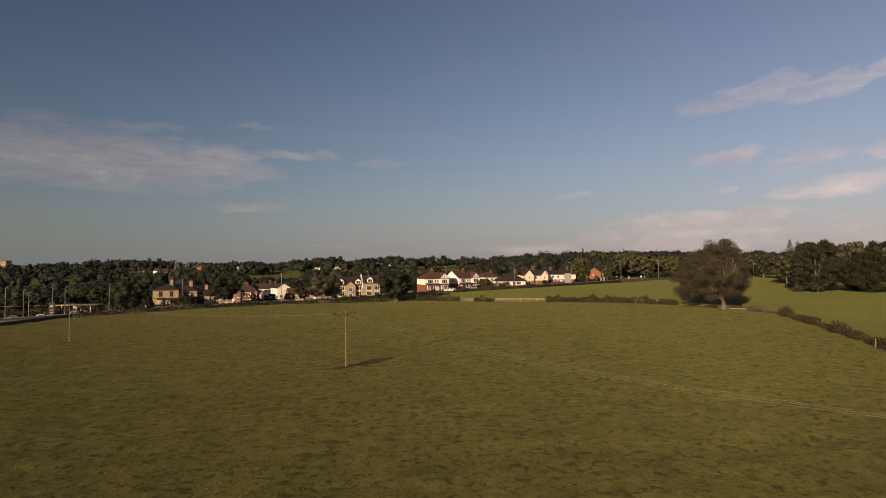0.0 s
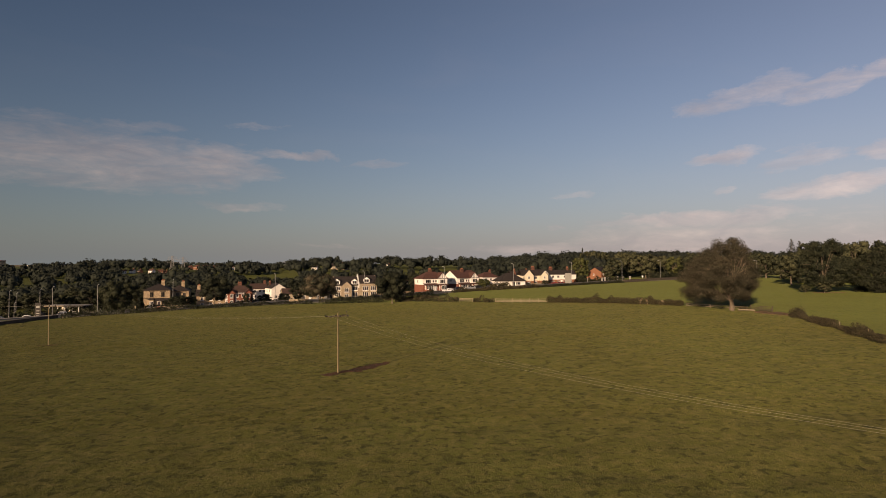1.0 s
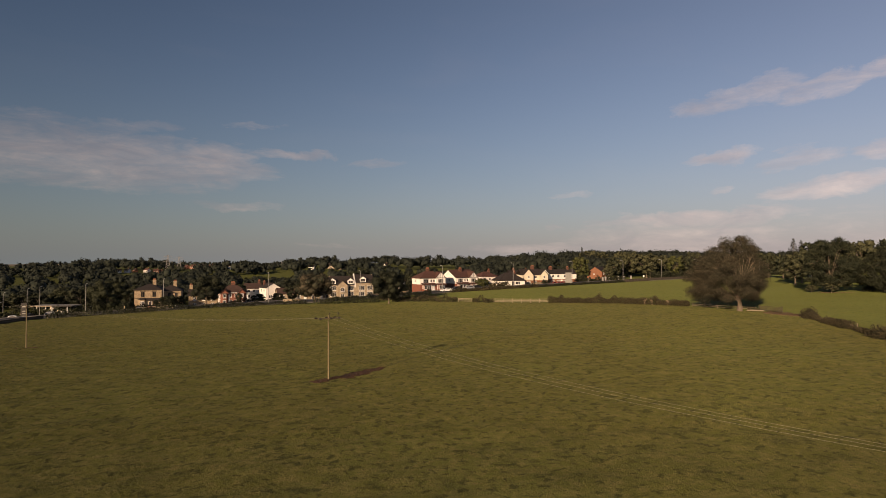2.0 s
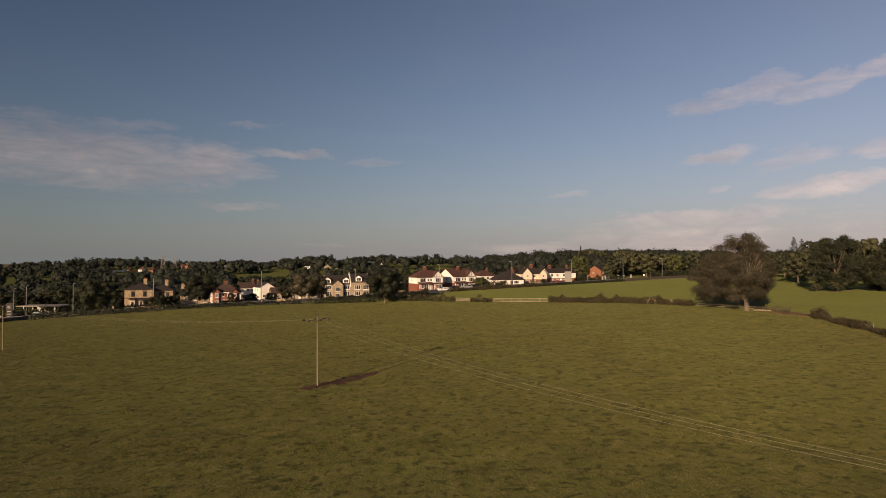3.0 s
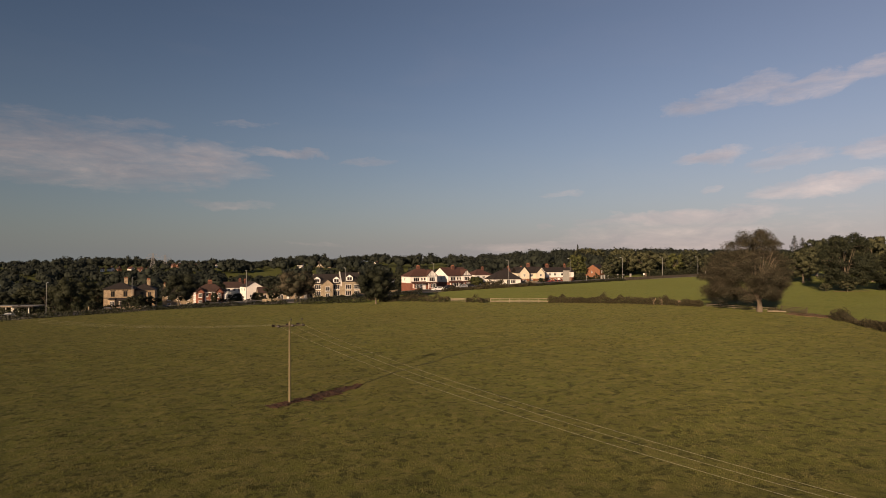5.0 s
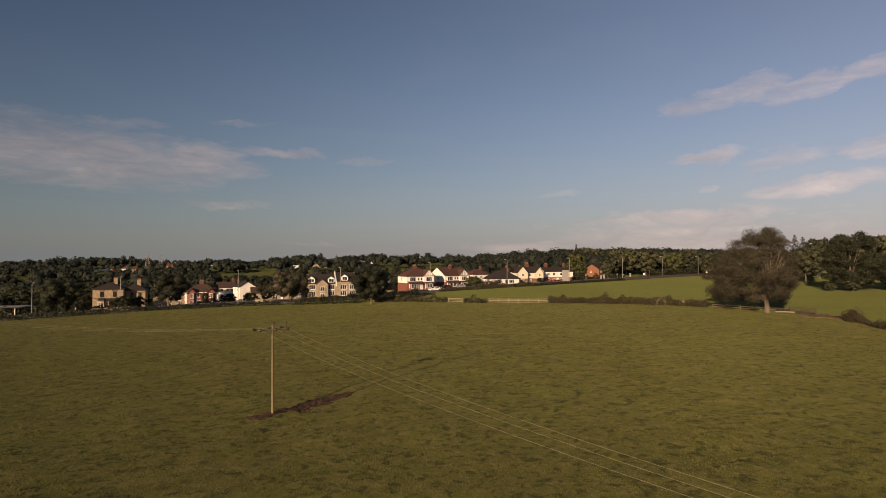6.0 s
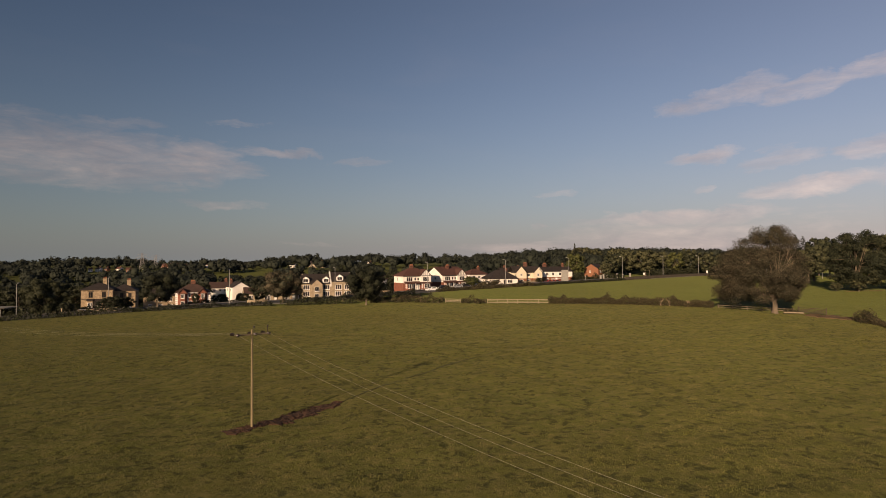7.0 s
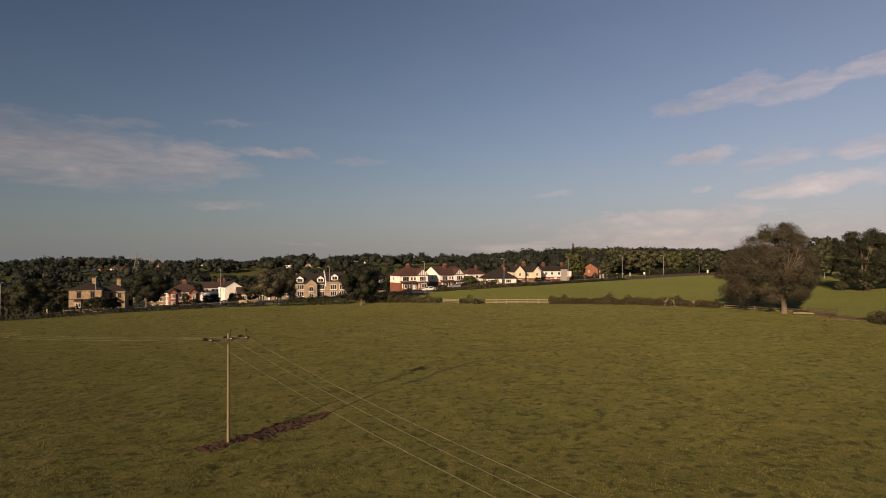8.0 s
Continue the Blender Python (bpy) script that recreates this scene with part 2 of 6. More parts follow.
def grass_material(name, tones, blades=False):
    """Rough pasture: olive grass with brown and deep green tussocks, their shadow gaps painted in as dark flecks,
    darker woodland floor far off.
    """
    m = bpy.data.materials.new(name)
    m.use_nodes = True
    nt = m.node_tree
    N, L = nt.nodes.new, nt.links.new
    bsdf = nt.nodes["Principled BSDF"]
    bsdf.inputs["Roughness"].default_value, bsdf.inputs["Specular IOR Level"].default_value = 0.95, 0.1
    bsdf.inputs["Diffuse Roughness"].default_value = 1.0
    co = N("ShaderNodeTexCoord")

    def nz(scale, detail, rough=0.55, dist=0.0):
        n = N("ShaderNodeTexNoise")
        n.inputs["Scale"].default_value, n.inputs["Detail"].default_value = scale, detail
        n.inputs["Roughness"].default_value, n.inputs["Distortion"].default_value = rough, dist
        L(co.outputs["Object"], n.inputs["Vector"])
        return n.outputs[0]

    def rng(v, a, b):
        r = N("ShaderNodeMapRange")
        r.inputs["From Min"].default_value, r.inputs["From Max"].default_value = a, b
        L(v, r.inputs["Value"])
        return r.outputs[0]

    def mix(f, a, b):
        x = N("ShaderNodeMix")
        x.data_type = "RGBA"
        L(f, x.inputs["Factor"])
        for k, v in (("A", a), ("B", b)):
            if isinstance(v, tuple):
                x.inputs[k].default_value = (*v, 1)
            else:
                L(v, x.inputs[k])
        return x.outputs["Result"]

    dull, fresh, straw, deep, shade = tones
    base = mix(rng(nz(0.035, 4), 0.35, 0.65), dull, fresh)
    base = mix(rng(nz(0.9, 7, 0.75), 0.44, 0.70), base, straw)
    # deep green patches, then finer dark flecks that paint in shade between tussocks
    base = mix(rng(nz(0.55, 5, 0.6, 0.3), 0.57, 0.74), base, deep)
    base = mix(rng(nz(1.3, 5, 0.6, 0.5), 0.53, 0.63), base, deep)
    base = mix(rng(nz(3.0, 4, 0.7), 0.52, 0.78), base, shade)
    if blades:
        geo = N("ShaderNodeNewGeometry")
        base = mix(rng(geo.outputs["Random Per Island"], 0.3, 2.8), base, straw)
        tr, mx = N("ShaderNodeBsdfTranslucent"), N("ShaderNodeMixShader")
        L(base, tr.inputs["Color"])
        mx.inputs[0].default_value = 0.1
        L(bsdf.outputs[0], mx.inputs[1])
        L(tr.outputs[0], mx.inputs[2])
        L(mx.outputs[0], nt.nodes["Material Output"].inputs["Surface"])
    L(base, bsdf.inputs["Base Color"])
    if blades:
        return m
    bp = N("ShaderNodeBump")
    bp.inputs["Strength"].default_value, bp.inputs["Distance"].default_value = 1.0, 0.20
    L(nz(2.2, 6, 0.7), bp.inputs["Height"])
    L(bp.outputs[0], bsdf.inputs["Normal"])
    return m


PASTURE = tuple(tuple(1.13 * v for v in t) for t in ((0.0678, 0.0672, 0.0181), (0.0712, 0.0771, 0.0197), (0.111, 0.0989, 0.0363), (0.0326, 0.0355, 0.0113), (0.0462, 0.0449, 0.0136)))
MEADOW = ((0.0688, 0.0767, 0.0194), (0.0786, 0.0925, 0.0229), (0.0917, 0.0925, 0.0298), (0.0491, 0.0630, 0.0159), (0.0590, 0.0672, 0.0177))
GRASS = grass_material("pasture", tuple(tuple(0.90 * v for v in t) for t in PASTURE))
FAR_FIELD = grass_material("far_fields", tuple(tuple(0.55 * v for v in t) for t in MEADOW))
STUBBLE = material("pale_stubble", (0.10, 0.078, 0.040), (0.19, 0.15, 0.085), 0.01, 0.95, fine=0.4)
GRASS_UPPER = grass_material("upper_meadow", MEADOW)
BLADES = grass_material("grass_blades", PASTURE, True)
TUSSOCK = material("coarse_grass", (0.032, 0.036, 0.011), (0.062, 0.060, 0.018), 0.5, 0.9, island=0.4)
BLADES_UPPER = grass_material("meadow_blades", MEADOW, True)

# ---------------------------------------------------------------- mesh tools


def part(name, bm, mat, parent=None, label=""):
    me = bpy.data.meshes.new(name)
    bm.to_mesh(me)
    bm.free()
    me.materials.append(mat)
    ob = new(name, me)
    ob.parent = parent
    if label:
        ob["label"] = label
    return ob


def raw_part(name, verts, faces, mat, parent=None, label="", normals=None):
    me = bpy.data.meshes.new(name)
    verts = np.asarray(verts, dtype=np.float32)
    faces = np.asarray(faces, dtype=np.int32)
    n, k = faces.shape
    me.vertices.add(len(verts))
    me.vertices.foreach_set("co", verts.ravel())
    me.loops.add(n * k)
    me.loops.foreach_set("vertex_index", faces.ravel())
    me.polygons.add(n)
    me.polygons.foreach_set("loop_start", np.arange(n, dtype=np.int32) * k)
    me.update(calc_edges=True)
    if normals is not None:
        me.polygons.foreach_set("use_smooth", np.ones(n, bool))
        me.normals_split_custom_set_from_vertices(normals)
    me.materials.append(mat)
    ob = new(name, me)
    ob.parent = parent
    if label:
        ob["label"] = label
    return ob


def thing(name, m, label, category, group=""):
    ob = new(name)
    ob.empty_display_size = 0.3
    ob.matrix_world = m
    return tagged(ob, label, category, group)


def box(bm, x0, x1, y0, y1, z0, z1):
    v = [bm.verts.new(p) for p in ((x0, y0, z0), (x1, y0, z0), (x1, y1, z0), (x0, y1, z0), (x0, y0, z1), (x1, y0, z1), (x1, y1, z1), (x0, y1, z1))]
    for f in ((3, 2, 1, 0), (4, 5, 6, 7), (0, 1, 5, 4), (1, 2, 6, 5), (2, 3, 7, 6), (3, 0, 4, 7)):
        bm.faces.new([v[i] for i in f])


def tube(bm, points, radii, sides=6):
    rings = []
    for k, (p, r) in enumerate(zip(points, radii)):
        p = Vector(p)
        d = (Vector(points[min(k + 1, len(points) - 1)]) - Vector(points[max(k - 1, 0)])).normalized()
        a = d.orthogonal().normalized()
        b = d.cross(a)
        if rings:
            # keep the seam from twisting
            a = (ref - d * ref.dot(d)).normalized()
            b = d.cross(a)
        ref = a
        rings.append([bm.verts.new(p + r * (math.cos(t) * a + math.sin(t) * b)) for t in (2 * math.pi * i / sides for i in range(sides))])
    for r0, r1 in zip(rings, rings[1:]):
        for i in range(sides):
            bm.faces.new((r0[i], r0[(i + 1) % sides], r1[(i + 1) % sides], r1[i]))
    bm.faces.new(rings[0][::-1])
    bm.faces.new(rings[-1])


def smooth(a, b, v):
    t = np.clip((v - a) / (b - a), 0, 1)
    return t * t * (3 - 2 * t)


# ---------------------------------------------------------------- the lie of the land


def road_y(x):
    return 233 + 0.55 * x + 0.0011 * x * x


def road_z(x):
    x = np.clip(x, -300, 186)
    return 1.85 + 0.0335 * x - 0.00009 * x * x - 0.7 * np.exp(-((x + 30) / 25) ** 2)


# the far ridge: bearing (x over y) and height of the land some 850 m off
RIDGE = ((-1.2, -4), (-0.70, -2.5), (-0.61, 2.5), (-0.48, 4), (-0.449, 0), (-0.343, 0), (-0.323, 2), (-0.30, -1.5), (-0.265, 4), (-0.178, 6),
         (-0.154, 2.5), (-0.135, 9), (-0.076, 9), (-0.052, 4), (-0.004, 6), (0.112, 8), (0.17, 10), (0.21, 13), (0.25, 16.5), (0.54, 17), (0.76, 20), (1.4, 20))


def height(x, y):
    """Height of the ground: a tilted pasture, the road above it, a wooded valley and ridges beyond."""
    x, y = np.asarray(x, float), np.asarray(y, float)
    xr = np.clip(x, -230, 400)
    yr = road_y(xr)
    d = y - yr
    xc = np.clip(x, -160, 200)
    field = np.where(xc > 0, 0.022 * xc, 0.029 * xc)
    field = field + 0.6 * smooth(115, 168, y) * np.exp(-((x - 50) / 30) ** 2)
    field = field - 0.7 * np.exp(-((x - 79) / 17) ** 2 - ((y - 141) / 24) ** 2)
    t = smooth(0.75, 0.985, y / np.maximum(yr - 8, 60))
    near = field * (1 - t) + road_z(xr) * t
    left = smooth(60, -60, x - 0.10 * np.clip(d, 0, 2000))
    dip = -1.4 * smooth(3, 25, d) * smooth(95, 65, x) * (1 - 0.9 * np.exp(-((x - 2) / 16) ** 2))
    ridge = np.interp(x / np.maximum(y, 50), [r[0] for r in RIDGE], [r[1] for r in RIDGE])
    r = smooth(560, 860, y)
    valley = (road_z(xr) + dip) * (1 - smooth(25, 150, d)) - 8 * smooth(25, 150, d)
    valley = valley * (1 - r) + ridge * r
    e = smooth(20, 200, d)
    hill = (road_z(xr) + dip) * (1 - e) + ridge * np.clip(y / 850, 0, 1) * e
    h = np.where(d > 0, left * valley + (1 - left) * hill, near)
    return h


def ground_z(x, y):
    return float(height(x, y))


def spread(lo, hi, step, far_lo, far_hi, grow=1.16):
    mid = list(np.arange(lo, hi + step / 2, step))
    out, s = [], step
    v = hi
    while v < far_hi:
        s *= grow
        v += s
        out.append(v)
    pre, s, v = [], step, lo
    while v > far_lo:
        s *= grow
        v -= s
        pre.append(v)
    return np.array(pre[::-1] + mid + out)


def hedge_y(x):
    """The line of the hedge and fence at the pasture's far edge."""
    return np.interp(x, [-140, -116, -110, -90, -70, -30, 0, 26, 43, 62, 72, 80], [150, 152, 172, 183, 189, 196, 193, 184, 175, 161, 153, 146])


def hedge_x(y):
    return np.interp(y, [20, 50, 82, 106, 119, 137, 146], [41, 50, 61.3, 68.8, 72.8, 79, 80])


def beyond_hedge(x, y):
    return ((x < 80) & (y > hedge_y(x))) | ((y > 20) & (x > hedge_x(y)))


LUMPS = [(random.uniform(0, 6.283), random.uniform(1.8, 9.0), random.uniform(0, 6.283)) for _ in range(24)]


def lumps(x, y):
    """Hummocks of the near pasture."""
    h = np.zeros_like(np.asarray(x, float))
    for a, w, p in LUMPS:
        h = h + 0.006 * w ** 0.5 * np.sin((x * math.cos(a) + y * math.sin(a)) * 2 * math.pi / w + p)
    return h * smooth(320, 200, y) * smooth(-60, 10, y) * smooth(-150, -120, x) * smooth(140, 115, x)


def build_ground():
    xs = spread(-130, 120, 1.0, -4300, 4300)
    ys = spread(15, 215, 0.8, -900, 4300)
    X, Y = np.meshgrid(xs, ys)
    Z = height(X, Y)
    rng = np.random.default_rng(5)
    Z = Z + lumps(X, Y) + rng.normal(0, 0.012, Z.shape) * smooth(230, 200, Y)
    nx = len(xs)
    idx = np.arange(len(xs) * len(ys)).reshape(len(ys), nx)
    faces = np.stack([idx[:-1, :-1], idx[:-1, 1:], idx[1:, 1:], idx[1:, :-1]], -1).reshape(-1, 4)
    ob = raw_part("ground", np.stack([X, Y, Z], -1).reshape(-1, 3), faces, GRASS)
    ob.data.polygons.foreach_set("use_smooth", np.ones(len(faces), bool))
    ob.data.materials.append(GRASS_UPPER)
    ob.data.materials.append(FAR_FIELD)
    ob.data.materials.append(STUBBLE)
    cx, cy = X.ravel()[faces].mean(1), Y.ravel()[faces].mean(1)
    far = (cy > road_y(np.clip(cx, -230, 400)) + 30).astype(np.int32)
    stubble = ((cy > 1150) & (cx < -0.5 * cy) & (np.sin(cx * 0.004 + cy * 0.0017) > -0.2)).astype(np.int32)
    ob.data.polygons.foreach_set("material_index", beyond_hedge(cx, cy).astype(np.int32) + far + stubble)
    return tagged(ob, "rough olive-green pasture running on to low wooded hills", "ground", kind="structure")


build_ground()


def ribbon(name, mat, label, category, x0, x1, off0, off1, lift, thick, step=4.0, kind="structure"):
    """A strip along the road, between two offsets from its middle line."""
    xs = np.arange(x0, x1 + step, step)
    slope = 0.55 + 0.0022 * xs
    nx, ny = -slope / np.sqrt(1 + slope ** 2), 1 / np.sqrt(1 + slope ** 2)
    y = road_y(xs)
    rows = []
    for off, z in ((off0, lift - thick), (off0, lift), (off1, lift), (off1, lift - thick)):
        rows.append(np.stack([xs + nx * off, y + ny * off, road_z(xs) + z], -1))
    v = np.concatenate(rows)
    n = len(xs)
    f = []
    for r in range(3):
        for i in range(n - 1):
            f.append((r * n + i, r * n + i + 1, (r + 1) * n + i + 1, (r + 1) * n + i))
    ob = raw_part(name, v, f, mat)
    return tagged(ob, label, category, kind=kind)


ribbon("road", ASPHALT, "dark grey asphalt dual carriageway past the houses", "road", -220, 330, -6, 6, 0.10, 0.6)
ribbon("pavement", PAVING, "grey pavement with a raised kerb beside the road", "pavement", -220, 330, 6.0, 8.4, 0.22, 0.6)
ribbon("pavement", PAVING, "grey pavement along the field side of the road", "pavement", -220, 330, -8.2, -6.0, 0.22, 0.6)


def build_grass(name, count, near, far, power, region, mat, base_tall, wide, label):
    """Tufts of longer grass: one sheet of blades, thinner with distance."""
    rng = np.random.default_rng(9)
    n = count
    y = near + (far - near) * rng.uniform(0, 1, n) ** power
    x = rng.uniform(-1, 1, n) * (0.80 * y + 14)
    clump = np.zeros(n)
    for k in range(9):
        a, w = rng.uniform(0, 2 * math.pi), rng.uniform(1.2, 7.0)
        clump += np.sin((x * math.cos(a) + y * math.sin(a)) * 2 * math.pi / w + rng.uniform(0, 6)) / 3
    keep = region(x, y)
    x, y, clump = x[keep], y[keep], clump[keep]
    n = len(x)
    z = height(x, y) + lumps(x, y)
    tall = base_tall * rng.uniform(0.55, 1.25, n) * (1.0 + 0.22 * np.clip(clump, -1.0, 1.0))
    vs, ns = [], []
    for i in range(2):
        a = rng.normal(0.45, 1.2, n)
        dx, dy = np.sin(a), np.cos(a)
        w = tall * rng.uniform(0.5, 1.1, n) * wide
        run = tall * rng.uniform(0.2, 1.5, n)
        ox, oy = x + rng.normal(0, 0.12, n), y + rng.normal(0, 0.12, n)
        p0 = np.stack([ox - dy * w, oy + dx * w, z - 0.03], -1)
        p1 = np.stack([ox + dy * w, oy - dx * w, z - 0.03], -1)
        p2 = np.stack([ox + dx * run, oy + dy * run + 0.25 * run, z + tall * rng.uniform(0.7, 1.2, n)], -1)
        vs.append(np.stack([p0, p1, p2], 1))
        nr = np.cross(p1 - p0, p2 - p0)
        nr = nr / np.linalg.norm(nr, axis=1)[:, None] * 0.9 + np.array([0, 0, 0.32])
        ns.append(np.repeat(nr / np.linalg.norm(nr, axis=1)[:, None], 3, axis=0))
    v = np.concatenate(vs).reshape(-1, 3)
    ob = raw_part(name, v, np.arange(len(v)).reshape(-1, 3), mat, normals=np.concatenate(ns).astype(np.float32))
    tagged(ob, label, "grass", kind="stuff")


TRENCH = ((-14.0, 75.2), (-12.9, 76.2), (-11.2, 78.2), (-9.4, 80.4), (-7.0, 83.1))
RUT = ((-7.2, 83.2), (-4.0, 89.4), (2.7, 99.5), (9.1, 108.3), (17.5, 115.5))


def off_line(x, y, line):
    """How far points lie from a broken line."""
    best = np.full(np.shape(x), 1e9)
    for (x0, y0), (x1, y1) in zip(line, line[1:]):
        dx, dy = x1 - x0, y1 - y0
        u = np.clip(((x - x0) * dx + (y - y0) * dy) / (dx * dx + dy * dy), 0, 1)
        best = np.minimum(best, np.hypot(x - x0 - u * dx, y - y0 - u * dy))
    return best


def trodden(x, y):
    """Bare gateway, trench and wheel rut, where no grass stands."""
    trench = off_line(x, y, TRENCH) < 0.95 + 0.35 * np.sin(x * 5.1) * np.sin(y * 4.3)
    return (np.hypot((x - 78.3) / 3.4, (y - 142.3) / 6.5) < 1) | trench | (off_line(x, y, RUT) < 0.3)


PASTURE_SIDE = lambda x, y: ~beyond_hedge(x, y) & (x > -135) & ~trodden(x, y)
build_grass("near_pasture_grass", 175000, 24, 58, 1.25, PASTURE_SIDE, BLADES, 0.058, 0.34, "fine olive grass over the near pasture")
build_grass("pasture_grass", 170000, 54, 112, 1.1, PASTURE_SIDE, BLADES, 0.064, 0.72, "tufts of olive grass over the middle of the pasture")
build_grass("pasture_grass", 95000, 105, 200, 1.1, PASTURE_SIDE, BLADES, 0.070, 1.4, "tufts of olive grass over the far pasture")
build_grass("meadow_grass", 120000, 60, 330, 1.2, lambda x, y: beyond_hedge(x, y) & ~trodden(x, y) & (y < road_y(np.clip(x, -230, 400)) - 9) & (x > -100), BLADES_UPPER, 0.09, 1.0, "short bright green grass over the upper meadow")


def build_tussocks(n, near, far, k, low, high, thin, thick, seed):
    """Scattered darker tussocks of coarse grass."""
    rng = np.random.default_rng(seed)
    y = near + (far - near) * rng.uniform(0, 1, n) ** 0.95
    x = rng.uniform(-1, 1, n) * (0.80 * y + 12)
    keep = ~beyond_hedge(x, y) & (x > -130) & ~trodden(x, y)
    x, y = x[keep], y[keep]
    size = np.repeat(rng.uniform(0.45, 1.25, len(x)) ** 1.6, k)
    x, y = np.repeat(x, k), np.repeat(y, k)
    n = len(x)
    dx, dy = rng.normal(0, 0.36, n) * size, rng.normal(0, 0.18, n) * size
    x, y = x + dx, y + dy
    z = height(x, y) + lumps(x, y)
    tall = rng.uniform(low, high, n) * size
    a = rng.uniform(-0.9, 0.9, n)
    w = tall * rng.uniform(thin, thick, n)
    p0 = np.stack([x - np.cos(a) * w, y - np.sin(a) * w, z - 0.05], -1)
    p1 = np.stack([x + np.cos(a) * w, y + np.sin(a) * w, z - 0.05], -1)
    p2 = np.stack([x + dx + rng.normal(0.45, 0.4, n) * tall, y + dy + rng.normal(0.7, 0.4, n) * tall, z + tall], -1)
    v = np.stack([p0, p1, p2], 1).reshape(-1, 3)
    ob = raw_part("grass_tussocks", v, np.arange(len(v)).reshape(-1, 3), TUSSOCK)
    tagged(ob, "coarse leaning grass tussocks dotted over the pasture", "grass", kind="stuff")


build_tussocks(3600, 24, 78, 20, 0.06, 0.13, 0.10, 0.22, 19)
build_tussocks(6500, 76, 190, 7, 0.10, 0.19, 0.26, 0.55, 20)

# ---------------------------------------------------------------- trees


def rounded(lobe, card, crown, share=1.0):
    """Shading normals of leaf clumps: those of the lobe and crown they sit on, roughened by the clump's own."""
    c = crown / np.maximum(np.linalg.norm(crown, axis=1)[:, None], 0.01)
    n = lobe * 0.35 + c * 0.5 + card * share
    n /= np.linalg.norm(n, axis=1)[:, None]
    return np.repeat(n, 4, axis=0).astype(np.float32)


def leaf_cards(rng, centres, radii, count, size, squash=0.8, flat=0.35):
    """Small leaf clumps scattered mostly over the outside of lobes; returns vertices and quads."""
    centres, radii = np.asarray(centres), np.asarray(radii)
    w = radii ** 2
    pick = rng.choice(len(centres), count, p=w / w.sum())
    d = rng.normal(size=(count, 3))
    d /= np.linalg.norm(d, axis=1)[:, None]
    r = radii[pick] * np.clip(rng.normal(0.84, 0.22, count), 0.2, 1.4)
    p = centres[pick] + d * r[:, None] * np.array([1, 1, squash])
    nrm = d * 0.7 + rng.normal(size=(count, 3)) * 0.6
    nrm /= np.linalg.norm(nrm, axis=1)[:, None]
    a = np.cross(nrm, rng.normal(size=(count, 3)))
    a /= np.linalg.norm(a, axis=1)[:, None]
    b = np.cross(nrm, a)
    s = size * rng.uniform(0.55, 1.3, count)[:, None]
    k = rng.uniform(0.45, 0.9, count)[:, None]
    bend = nrm * s * flat
    v = np.stack([p - a * s, p - b * s * k + bend, p + a * s, p + b * s * k + bend], 1).reshape(-1, 3)
    f = np.arange(count * 4).reshape(-1, 4)
    return v, f, rounded(d, nrm, p - (centres * w[:, None]).sum(0) / w.sum())


